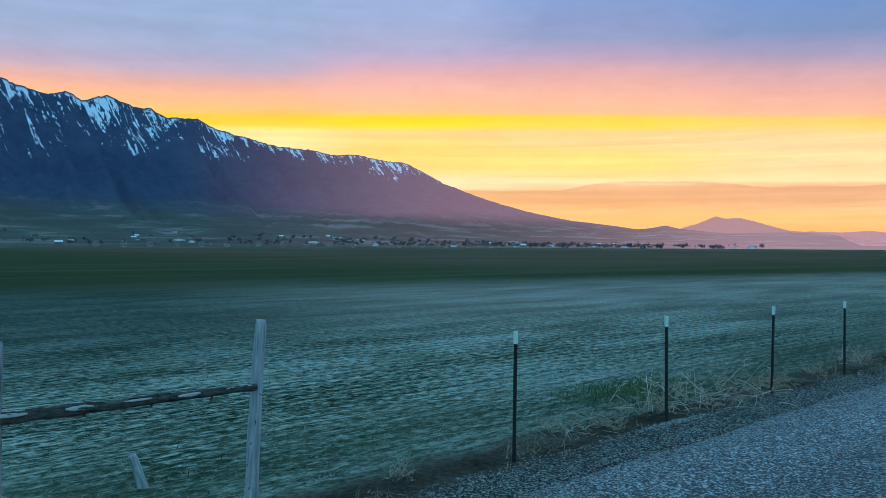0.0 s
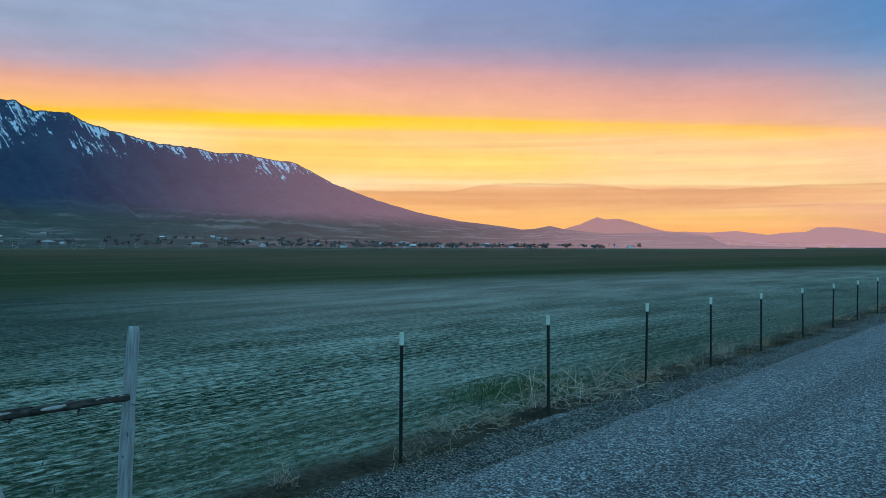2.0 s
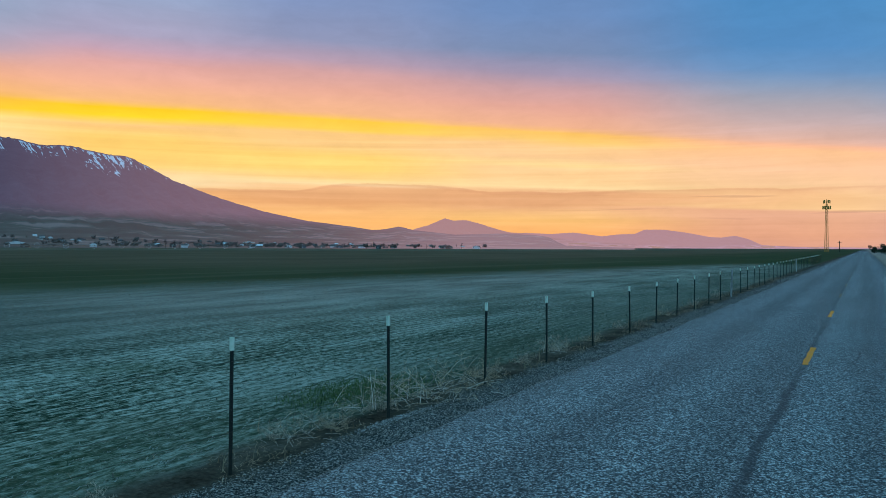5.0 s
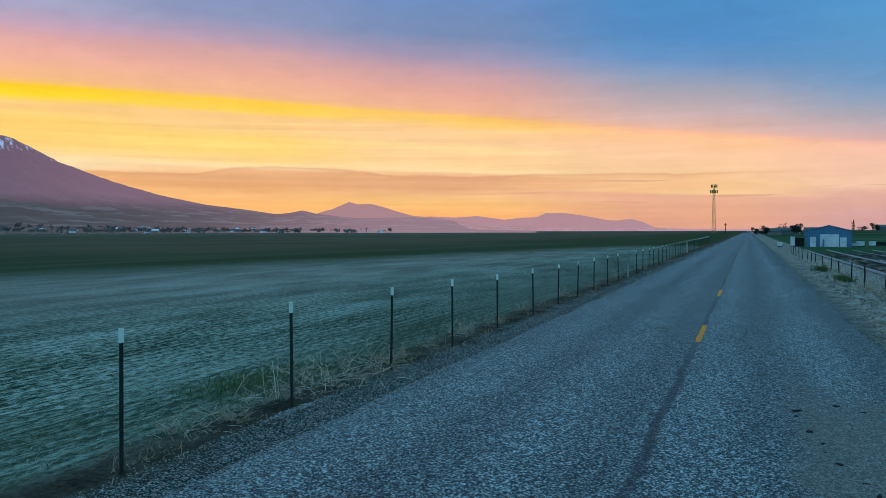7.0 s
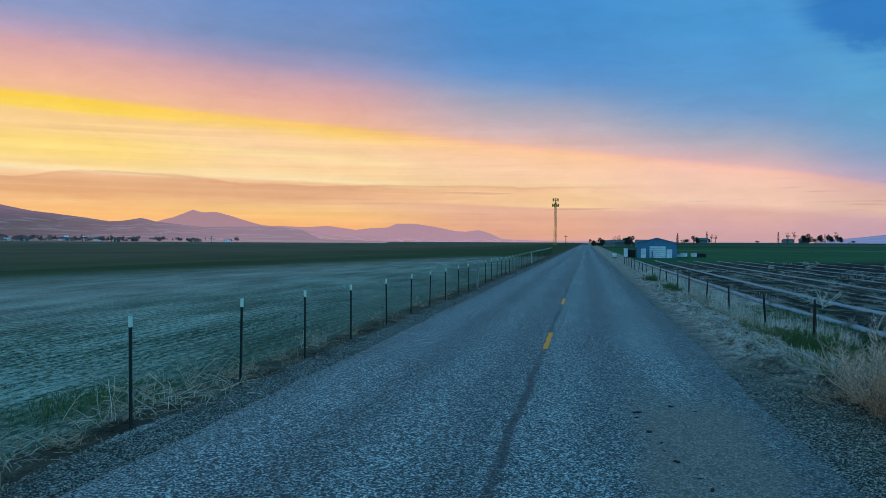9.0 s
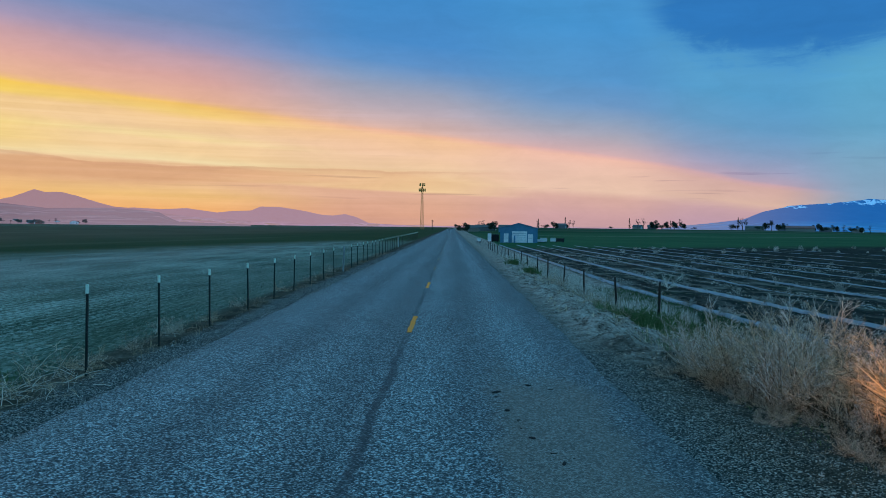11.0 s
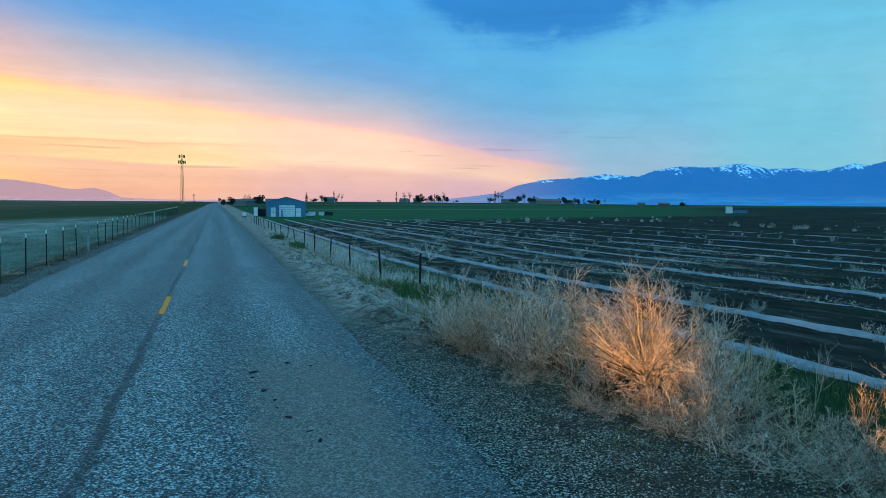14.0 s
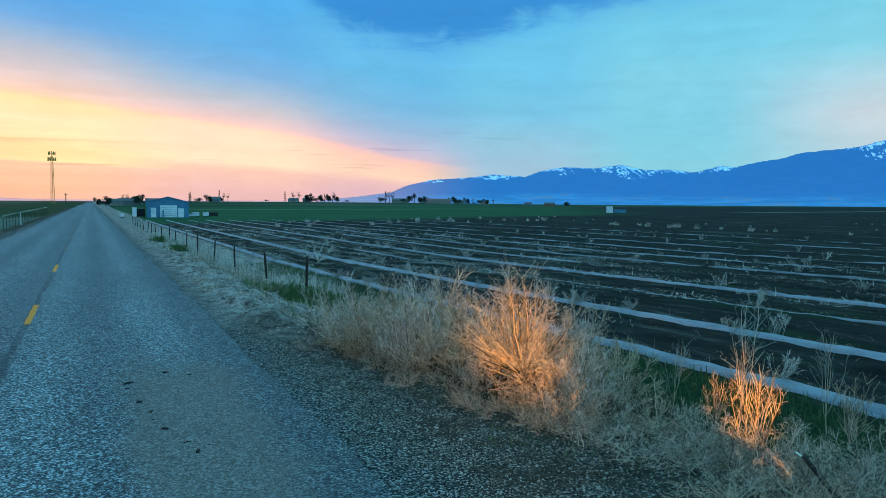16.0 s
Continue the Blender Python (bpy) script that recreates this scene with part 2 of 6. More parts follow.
def rough_paint(name, dark, light, scale, roughness=0.85, bump=0.3, distance=0.01, stretch=(1, 1, 1), metal=0.0, spec=0.3):
    """A surface with grain and broader stains."""
    m, g, b = material(name)
    co = g.scaled(g.coords(), stretch)
    n = g.noise(co, scale, 6, 0.62)
    n2 = g.noise(co, scale * 0.13, 3, 0.5)
    f = g.math("ADD", g.math("MULTIPLY", n, 0.65), g.math("MULTIPLY", n2, 0.35))
    rnd = g.nodes.new("ShaderNodeObjectInfo").outputs["Random"]
    f = g.math("ADD", f, g.math("MULTIPLY", g.math("SUBTRACT", rnd, 0.5), 0.12))
    g.put(b.inputs["Base Color"], g.ramp(f, [(0.33, dark), (0.68, light)]))
    g.put(b.inputs["Roughness"], g.span(n2, 0.3, 0.7, roughness - 0.08, min(1.0, roughness + 0.08)))
    b.inputs["Metallic"].default_value = metal
    b.inputs["Specular IOR Level"].default_value = spec
    if bump:
        g.put(b.inputs["Normal"], g.bump(n, bump, distance))
    return m


def strand(name, dark, light, spread=0.5, roughness=0.8):
    """Dry or green stalks: every stalk its own tone."""
    m, g, b = material(name)
    isl = g.nodes.new("ShaderNodeNewGeometry").outputs["Random Per Island"]
    n = g.noise(g.coords(), 3.0, 3)
    f = g.math("ADD", g.math("MULTIPLY", isl, spread), g.math("MULTIPLY", n, 1 - spread))
    g.put(b.inputs["Base Color"], g.ramp(f, [(0.15, dark), (0.8, light)]))
    b.inputs["Roughness"].default_value = roughness
    b.inputs["Specular IOR Level"].default_value = 0.25
    return m


def ground_material():
    """Pale stubble to the west, green wheat beyond, dark tilled soil to the east, gravel and verge along the road."""
    m, g, b = material("open_ground")
    co = g.coords()
    x, y, z = g.apart(co)
    wob = g.math("SUBTRACT", g.noise(co, 0.09, 4), 0.5)
    wob2 = g.math("SUBTRACT", g.noise(co, 0.9, 4), 0.5)
    fine = g.noise(co, 14.0, 5, 0.65)
    # stubble rows along the road
    rows_a = g.noise(g.vec(g.math("MULTIPLY", x, 12.0), g.math("MULTIPLY", y, 4.2)), 1.0, 6, 0.74, 0.5)
    rows_b = g.noise(g.vec(g.math("MULTIPLY", x, 0.5), g.math("MULTIPLY", y, 0.12), 4.0), 1.0, 5, 0.65)
    drill = g.math("MULTIPLY", g.math("SINE", g.math("ADD", g.math("MULTIPLY", x, 19.0), g.math("MULTIPLY", wob2, 7.0))), 0.020)
    st = g.math("ADD", drill, g.math("ADD", g.math("MULTIPLY", rows_a, 0.72), g.math("MULTIPLY", rows_b, 0.28)))
    stubble = g.ramp(st, [(0.42, (0.012, 0.028, 0.012)), (0.475, (0.085, 0.115, 0.078)), (0.52, (0.255, 0.302, 0.228)), (0.59, (0.55, 0.60, 0.50))])
    patch = g.span(g.noise(co, 0.33, 3), 0.56, 0.70)
    stubble = g.mix(g.math("MULTIPLY", patch, 0.35), stubble, (0.05, 0.095, 0.035))
    # greener where seed grew on beside the fence; further out greyer, evener: painted haze
    seeded = g.span(g.math("ADD", x, g.math("MULTIPLY", g.math("SUBTRACT", g.noise(co, 0.5, 4), 0.5), 7.0)), -10.5, -7.0)
    stubble = g.mix(g.math("MULTIPLY", seeded, 0.5), stubble, g.ramp(fine, [(0.35, (0.036, 0.064, 0.032)), (0.68, (0.21, 0.235, 0.165))]))
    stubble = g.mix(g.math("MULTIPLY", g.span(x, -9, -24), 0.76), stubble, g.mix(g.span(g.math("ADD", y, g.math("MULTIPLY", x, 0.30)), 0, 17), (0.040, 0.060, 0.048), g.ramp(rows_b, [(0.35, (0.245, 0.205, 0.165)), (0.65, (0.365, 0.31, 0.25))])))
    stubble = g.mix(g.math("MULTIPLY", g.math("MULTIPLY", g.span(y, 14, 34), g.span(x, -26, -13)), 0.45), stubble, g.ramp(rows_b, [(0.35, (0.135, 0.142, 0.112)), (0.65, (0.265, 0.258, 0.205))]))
    wheat_n = g.noise(g.vec(g.math("MULTIPLY", x, 0.05), g.math("MULTIPLY", y, 0.02), 1.0), 1.0, 5, 0.6)
    wheat = g.ramp(wheat_n, [(0.3, (0.034, 0.054, 0.021)), (0.7, (0.056, 0.074, 0.033))])
    # pale tracks across the far wheat
    far_line = g.noise(g.vec(g.math("MULTIPLY", g.math("ADD", x, g.math("MULTIPLY", y, -0.12)), 0.016), g.math("MULTIPLY", y, 0.0012), 9.0), 1.0, 2)
    wheat = g.mix(g.math("MULTIPLY", g.span(g.math("ABSOLUTE", g.math("SUBTRACT", far_line, 0.5)), 0.012, 0.0), 0.2), wheat, (0.17, 0.17, 0.12))
    brim = g.math("ADD", g.math("ADD", x, g.math("MULTIPLY", y, -0.22)), g.math("MULTIPLY", wob, 9.0))
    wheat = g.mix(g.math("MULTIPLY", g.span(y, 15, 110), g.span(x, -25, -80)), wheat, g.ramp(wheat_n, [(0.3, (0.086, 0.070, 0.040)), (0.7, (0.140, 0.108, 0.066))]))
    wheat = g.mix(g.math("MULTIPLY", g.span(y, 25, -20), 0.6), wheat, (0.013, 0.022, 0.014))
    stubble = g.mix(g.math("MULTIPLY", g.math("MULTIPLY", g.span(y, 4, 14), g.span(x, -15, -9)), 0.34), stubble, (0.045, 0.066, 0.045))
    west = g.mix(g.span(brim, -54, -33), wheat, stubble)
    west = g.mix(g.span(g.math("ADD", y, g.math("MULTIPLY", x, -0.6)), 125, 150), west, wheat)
    rad = g.math("SQRT", g.math("ADD", g.math("MULTIPLY", x, x), g.math("MULTIPLY", y, y)))
    strip = g.math("MULTIPLY", g.span(rad, 430, 560), g.span(x, -120, -260))
    west = g.mix(g.math("MULTIPLY", strip, 0.75), west, g.ramp(wheat_n, [(0.42, (0.05, 0.06, 0.035)), (0.58, (0.20, 0.18, 0.13))]))
    # the tilled side
    soil_n = g.noise(g.vec(g.math("MULTIPLY", x, 1.6), g.math("MULTIPLY", y, 0.35), 2.0), 1.0, 6, 0.65)
    soil = g.ramp(soil_n, [(0.35, (0.012, 0.012, 0.010)), (0.56, (0.033, 0.033, 0.027)), (0.74, (0.115, 0.108, 0.088))])
    weeds = g.span(g.noise(g.vec(g.math("MULTIPLY", x, 0.5), g.math("MULTIPLY", y, 0.12), 5.0), 1.0, 5, 0.6), 0.53, 0.68)
    soil = g.mix(g.math("MULTIPLY", weeds, 0.55), soil, (0.022, 0.045, 0.018))
    straw = g.math("MULTIPLY", g.span(x, 34, 14), g.math("MULTIPLY", g.span(y, 20, 40), g.span(g.noise(g.vec(g.math("MULTIPLY", x, 0.9), g.math("MULTIPLY", y, 0.25), 12.0), 1.0, 6, 0.7), 0.47, 0.62)))
    soil = g.mix(g.math("MULTIPLY", straw, 0.85), soil, (0.20, 0.175, 0.14))
    flecks = g.noise(g.vec(g.math("MULTIPLY", x, 0.22), g.math("MULTIPLY", y, 0.05), 8.0), 1.0, 6, 0.7)
    soil = g.mix(g.math("MULTIPLY", g.span(flecks, 0.52, 0.66), g.span(x, 30, 60)), soil, (0.085, 0.078, 0.062))
    north = g.math("ADD", g.math("SUBTRACT", y, g.math("MULTIPLY", x, 0.43)), g.math("MULTIPLY", wob, 14.0))
    east_wheat = g.ramp(wheat_n, [(0.3, (0.032, 0.082, 0.034)), (0.7, (0.054, 0.115, 0.050))])
    tan = g.ramp(g.noise(g.vec(g.math("MULTIPLY", x, 0.004), g.math("MULTIPLY", y, 0.03), 6.0), 1.0, 3), [(0.5, (0.026, 0.064, 0.026)), (0.66, (0.13, 0.13, 0.095))])
    east = g.mix(g.math("MULTIPLY", g.span(north, 114, 134), g.span(g.math("SUBTRACT", x, g.math("MULTIPLY", y, 0.66)), 60, -10)), soil, east_wheat)
    east = g.mix(g.span(north, 330, 420), east, tan)
    # a pale farm track across the wheat and another past the tilled land
    track = g.span(g.math("ABSOLUTE", g.math("SUBTRACT", g.math("SUBTRACT", y, g.math("MULTIPLY", x, 0.29)), 307.0)), 4.5, 2.0, 0.0, 0.6)
    track = g.math("MULTIPLY", track, g.math("MULTIPLY", g.span(x, 26, 40), g.span(x, 230, 190)))
    lane = g.math("MULTIPLY", g.span(g.math("ABSOLUTE", g.math("SUBTRACT", g.math("SUBTRACT", y, g.math("MULTIPLY", x, 0.21)), 197.0)), 9.0, 4.0, 0.0, 0.7), g.span(x, 250, 300))
    east = g.mix(g.math("MAXIMUM", track, lane), east, (0.27, 0.27, 0.21))
    # a strip of fresh green beside the verge
    green = g.math("MULTIPLY", g.span(g.math("ADD", x, g.math("MULTIPLY", wob2, 1.4)), 6.6, 7.2), g.span(g.math("ADD", x, g.math("MULTIPLY", wob2, 1.4)), 9.8, 9.0))
    green = g.math("MULTIPLY", green, g.span(y, 28, 17))
    east = g.mix(g.math("MULTIPLY", green, 0.85), east, g.ramp(fine, [(0.35, (0.012, 0.028, 0.010)), (0.7, (0.035, 0.065, 0.024))]))
    body = g.mix(g.span(x, -2, 2), west, east)
    # dry verge and bank
    verge = g.ramp(g.math("ADD", g.math("MULTIPLY", fine, 0.6), g.math("MULTIPLY", wob2, 0.8)), [(0.12, (0.024, 0.019, 0.013)), (0.36, (0.080, 0.067, 0.048)), (0.62, (0.205, 0.185, 0.145))])
    sandy = g.ramp(g.math("ADD", g.math("MULTIPLY", fine, 0.5), g.math("MULTIPLY", g.noise(co, 2.6, 5, 0.6), 0.5)), [(0.38, (0.036, 0.027, 0.020)), (0.46, (0.23, 0.18, 0.142)), (0.60, (0.50, 0.42, 0.35))])
    verge = g.mix(g.math("MULTIPLY", g.span(x, 0, 2), g.span(g.math("ADD", y, g.math("MULTIPLY", wob2, 8.0)), 13, 18)), verge, sandy)
    xv = g.math("ADD", x, g.math("MULTIPLY", wob2, 1.0))
    vmask = g.math("MULTIPLY", g.span(xv, -6.7, -6.0), g.span(g.math("SUBTRACT", xv, g.math("MULTIPLY", g.span(y, 20, 30), 2.6)), 7.2, 6.4))
    body = g.mix(vmask, body, verge)
    # loose gravel beside the asphalt
    chips = g.cells(co, 58.0, out=1)
    stone = g.ramp(g.apart(chips)[0], [(0.0, (0.016, 0.017, 0.017)), (0.45, (0.052, 0.054, 0.050)), (0.72, (0.145, 0.147, 0.135)), (0.88, (0.34, 0.335, 0.30)), (1.0, (0.54, 0.52, 0.47))])
    stone = g.mix(g.span(xv, 2.7, 3.9), stone, g.ramp(g.apart(chips)[0], [(0.0, (0.016, 0.015, 0.012)), (0.45, (0.044, 0.041, 0.032)), (0.72, (0.108, 0.100, 0.080)), (0.88, (0.30, 0.275, 0.22)), (1.0, (0.54, 0.49, 0.41))]))
    dirt = g.span(g.math("ADD", g.noise(co, 1.6, 6, 0.7), g.span(x, 3.2, 5.2, -0.04, 0.10)), 0.44, 0.60)
    stone = g.mix(g.math("MULTIPLY", dirt, g.math("MAXIMUM", g.span(xv, 3.0, 4.6, 0.25, 0.85), g.span(x, -3, -5, 0.0, 0.5))), stone, g.ramp(fine, [(0.35, (0.022, 0.018, 0.012)), (0.68, (0.082, 0.067, 0.046))]))
    xg = g.math("ADD", xv, g.math("MULTIPLY", g.span(y, 9, 16), 2.9))
    gmask = g.math("MULTIPLY", g.span(xv, -5.7, -5.2), g.span(xg, 6.7, 5.5))
    body = g.mix(gmask, body, stone)
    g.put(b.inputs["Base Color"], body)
    b.inputs["Roughness"].default_value = 1.0
    b.inputs["Specular IOR Level"].default_value = 0.02
    h = g.math("ADD", g.math("MULTIPLY", rows_a, 0.5), g.math("MULTIPLY", fine, 0.5))
    g.put(b.inputs["Normal"], g.bump(h, 0.7, 0.06))
    return m


def road_material():
    """Worn chip seal: pale chips in dark binder, polished wheel tracks, a tar seam and a dusty patch."""
    m, g, b = material("chip_seal")
    co = g.coords()
    x, y, z = g.apart(co)
    wob = g.math("SUBTRACT", g.noise(co, 0.7, 4), 0.5)
    chip = g.apart(g.cells(co, 64.0, out=1))[0]
    coarse = g.apart(g.cells(co, 37.0, out=1))[1]
    clump = g.noise(co, 9.0, 5, 0.7)
    t = g.math("ADD", g.math("ADD", g.math("MULTIPLY", chip, 0.48), g.math("MULTIPLY", coarse, 0.34)), g.math("MULTIPLY", clump, 0.24))
    col = g.ramp(t, [(0.26, (0.014, 0.017, 0.018)), (0.50, (0.060, 0.0725, 0.073)), (0.64, (0.165, 0.194, 0.194)), (0.80, (0.52, 0.585, 0.575))])
    # wheel tracks along the road
    xs = g.math("ADD", x, g.math("MULTIPLY", wob, 0.5))
    wheel = g.math("SINE", g.math("MULTIPLY", g.math("ADD", xs, 0.57), 3.6))
    col = g.mix(1.0, col, g.ramp(g.math("MULTIPLY_ADD", wheel, 0.5, 0.5), [(0.0, 0.82), (1.0, 1.12)]), "MULTIPLY")
    blot = g.noise(g.vec(g.math("MULTIPLY", x, 0.8), g.math("MULTIPLY", y, 0.14), 3.0), 1.0, 5, 0.6)
    col = g.mix(1.0, col, g.ramp(blot, [(0.3, 0.88), (0.7, 1.12)]), "MULTIPLY")
    # tar seam under the centre line
    seam = g.math("ABSOLUTE", g.math("ADD", g.math("ADD", x, 0.62), g.math("ADD", g.math("MULTIPLY", wob, 0.13), g.math("MULTIPLY", g.math("SUBTRACT", clump, 0.5), 0.12))))
    worn = g.span(g.noise(g.vec(x, g.math("MULTIPLY", y, 0.16), 8.0), 1.0, 4), 0.30, 0.52)
    col = g.mix(g.math("MULTIPLY", g.math("MULTIPLY", g.span(seam, 0.095, 0.03), g.math("MAXIMUM", worn, g.span(y, 20, 13))), g.span(y, 26, 14, 0.45, 0.7)), col, (0.028, 0.028, 0.030))
    # dry dust tracked onto the east lane
    dust = g.math("MULTIPLY", g.span(g.math("ADD", x, g.math("MULTIPLY", wob, 0.9)), 0.70, 1.15), g.span(g.math("ADD", x, g.math("MULTIPLY", wob, 0.9)), 2.7, 2.0))
    dust = g.math("MULTIPLY", dust, g.span(g.math("ADD", y, g.math("MULTIPLY", wob, 5.0)), 14.5, 10.0))
    col = g.mix(g.math("MULTIPLY", dust, 0.80), col, g.ramp(t, [(0.3, (0.105, 0.090, 0.070)), (0.7, (0.215, 0.185, 0.146))]))
    # loose gravel spread over both edges
    loose = g.ramp(g.apart(g.cells(co, 58.0, out=1))[0], [(0.0, (0.016, 0.017, 0.017)), (0.45, (0.052, 0.055, 0.052)), (0.72, (0.145, 0.150, 0.140)), (0.88, (0.34, 0.345, 0.32)), (1.0, (0.54, 0.535, 0.50))])
    xe = g.math("ADD", x, g.math("ADD", g.math("MULTIPLY", g.math("SUBTRACT", g.noise(co, 1.1, 5, 0.7), 0.5), 1.0), g.math("MULTIPLY", g.math("SUBTRACT", chip, 0.5), 0.9)))
    rim = g.math("MAXIMUM", g.span(xe, -4.0, -4.75), g.span(g.math("SUBTRACT", xe, g.span(y, 6, 13, 0.0, 0.35)), 2.0, 3.5))
    col = g.mix(rim, col, loose)
    g.put(b.inputs["Base Color"], col)
    b.inputs["Roughness"].default_value = 0.78
    g.put(b.inputs["Specular IOR Level"], g.math("MULTIPLY_ADD", rim, -0.30, 0.33))
    g.put(b.inputs["Normal"], g.bump(t, 0.6, 0.012))
    return m


def slope_material(name, rock_a, rock_b, fan, fan_top, snowy, glow=(0, 0, 0), warm=None, band=(-70, -43), slant=15.0):
    """Far slopes: bare rock and brush, green fans at the foot, old snow in the gullies near the crest."""
    m, g, b = material(name)
    co = g.coords()
    x, y, z = g.apart(co)
    big = g.noise(co, 0.0022, 6, 0.6)
    streaks = g.noise(g.scaled(co, (1.0, 1.0, 0.25)), 0.016, 6, 0.65, 0.6)
    rock = g.ramp(g.math("ADD", g.math("MULTIPLY", big, 0.5), g.math("MULTIPLY", streaks, 0.5)), [(0.35, rock_a), (0.65, rock_b)])
    foot = g.span(g.math("ADD", z, g.math("MULTIPLY", g.math("SUBTRACT", big, 0.5), 90.0)), fan_top, fan_top * 0.4)
    plots = g.ramp(g.noise(g.scaled(co, (0.006, 0.006, 0.05)), 1.0, 3), [(0.40, fan), (0.53, tuple(c * 1.5 for c in fan)), (0.575, tuple(c * 1.9 for c in fan)), (0.605, (0.16, 0.135, 0.112)), (0.70, (0.22, 0.18, 0.15))])
    col = g.mix(foot, rock, plots)
    if snowy:
        # old snow lying in slanting gullies under the crest
        lie = g.nodes.new("ShaderNodeAttribute")
        lie.attribute_name = "lie"
        bearing, below, cover = g.apart(lie.outputs["Vector"])
        across = g.math("SUBTRACT", bearing, g.math("MULTIPLY", below, slant))
        lanes = g.noise(g.vec(g.math("MULTIPLY", across, 2.5), g.math("MULTIPLY", below, 9.0)), 1.0, 6, 0.64, 0.7)
        flecks = g.noise(g.vec(g.math("MULTIPLY", across, 6.0), g.math("MULTIPLY", below, 55.0), 5.0), 1.0, 4, 0.6, 0.4)
        lanes = g.math("ADD", g.math("MULTIPLY", lanes, 0.66), g.math("MULTIPLY", flecks, 0.40))
        drift = g.noise(g.vec(g.math("MULTIPLY", bearing, 0.33), g.math("MULTIPLY", below, 6.0), 3.0), 1.0, 4)
        amount = g.math("ADD", g.math("ADD", lanes, g.math("MULTIPLY", g.math("SUBTRACT", drift, 0.5), 0.5)), g.math("MULTIPLY", cover, 0.17))
        snow = g.math("MULTIPLY", g.span(amount, snowy, snowy + 0.03), g.math("MULTIPLY", g.span(cover, 0.02, 0.2), g.span(below, 0.004, 0.014)))
        col = g.mix(snow, col, (0.80, 0.82, 0.85))
    g.put(b.inputs["Base Color"], col)
    b.inputs["Roughness"].default_value = 0.95
    b.inputs["Specular IOR Level"].default_value = 0.1
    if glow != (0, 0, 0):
        # haze between here and there, painted as emission; its tint may follow the bearing
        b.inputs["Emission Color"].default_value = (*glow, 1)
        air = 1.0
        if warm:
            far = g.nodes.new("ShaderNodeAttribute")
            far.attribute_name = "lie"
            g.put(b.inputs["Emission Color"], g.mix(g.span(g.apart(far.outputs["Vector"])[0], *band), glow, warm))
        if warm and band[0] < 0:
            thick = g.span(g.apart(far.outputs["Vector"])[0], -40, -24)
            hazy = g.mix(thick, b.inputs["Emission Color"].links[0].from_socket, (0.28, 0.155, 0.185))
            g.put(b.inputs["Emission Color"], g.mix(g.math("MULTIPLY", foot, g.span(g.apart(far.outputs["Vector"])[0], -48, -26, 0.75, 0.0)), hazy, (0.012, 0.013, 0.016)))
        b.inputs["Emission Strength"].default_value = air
    return m


M_GROUND, M_ROAD = ground_material(), road_material()
M_MARK = rough_paint("worn_yellow_paint", (0.72, 0.21, 0.008), (0.96, 0.34, 0.012), 18, 0.7, 0.4, 0.004)
M_MARK_OLD = rough_paint("faded_yellow_paint", (0.09, 0.082, 0.065), (0.33, 0.25, 0.13), 22, 0.75, 0.4, 0.004)
M_POST = rough_paint("dark_green_steel", (0.010, 0.014, 0.012), (0.030, 0.036, 0.030), 30, 0.6, 0.2, 0.002)
M_TIP = rough_paint("white_post_paint", (0.72, 0.86, 0.68), (0.90, 0.97, 0.84), 25, 0.6, 0.1, 0.002)
M_WIRE = rough_paint("fence_wire", (0.06, 0.06, 0.06), (0.14, 0.13, 0.12), 20, 0.5, 0, metal=0.7)
M_GREYWOOD = rough_paint("weathered_grey_wood", (0.10, 0.105, 0.10), (0.66, 0.68, 0.66), 42, 0.9, 1.0, 0.03, (1, 1, 0.07))
M_BARK = rough_paint("dark_bark", (0.006, 0.005, 0.004), (0.19, 0.16, 0.13), 48, 0.95, 1.0, 0.03, (1, 1, 0.3))
M_BARE = rough_paint("bare_log_wood", (0.30, 0.28, 0.25), (0.66, 0.63, 0.58), 14, 0.9, 0.5, 0.01, (1, 0.2, 1))
M_STAKE = rough_paint("rusty_stake", (0.018, 0.013, 0.011), (0.055, 0.036, 0.026), 16, 0.85, 0.4, 0.01)
M_DRY = strand("dry_weed_stalks", (0.045, 0.029, 0.016), (0.74, 0.55, 0.37), 0.9)
# dark brown tone standing in for shade inside the bushes
M_BUSHSHADE = strand("bush_shade_tone", (0.012, 0.010, 0.006), (0.095, 0.070, 0.042), 0.8)
M_PALE = strand("bleached_weed_stalks", (0.16, 0.128, 0.092), (0.90, 0.81, 0.69), 0.85)
M_HAY = strand("tan_dry_stalks", (0.075, 0.048, 0.026), (0.84, 0.63, 0.41), 0.9)
M_STRAW = strand("dead_grass", (0.14, 0.092, 0.048), (0.52, 0.39, 0.25))
M_LOW = strand("low_grey_weed", (0.046, 0.033, 0.020), (0.74, 0.60, 0.45), 0.9)
M_TUMBLE = strand("grey_tumbleweed", (0.14, 0.125, 0.10), (0.50, 0.47, 0.41))
M_FRESH = strand("young_green_grass", (0.05, 0.09, 0.025), (0.15, 0.21, 0.075))
M_GREEN = strand("fresh_grass", (0.020, 0.046, 0.012), (0.085, 0.145, 0.045))
M_TUFT = strand("grey_stubble", (0.03, 0.05, 0.022), (0.30, 0.325, 0.275), 0.85)
M_STONE = strand("gravel_stones", (0.018, 0.017, 0.014), (0.42, 0.39, 0.33), 0.9, 0.8)
M_GRIT = strand("pale_grit", (0.08, 0.08, 0.075), (0.44, 0.43, 0.40), 0.9, 0.85)
M_SAND = strand("dry_sandy_earth", (0.10, 0.075, 0.055), (0.50, 0.385, 0.29), 0.8, 0.95)
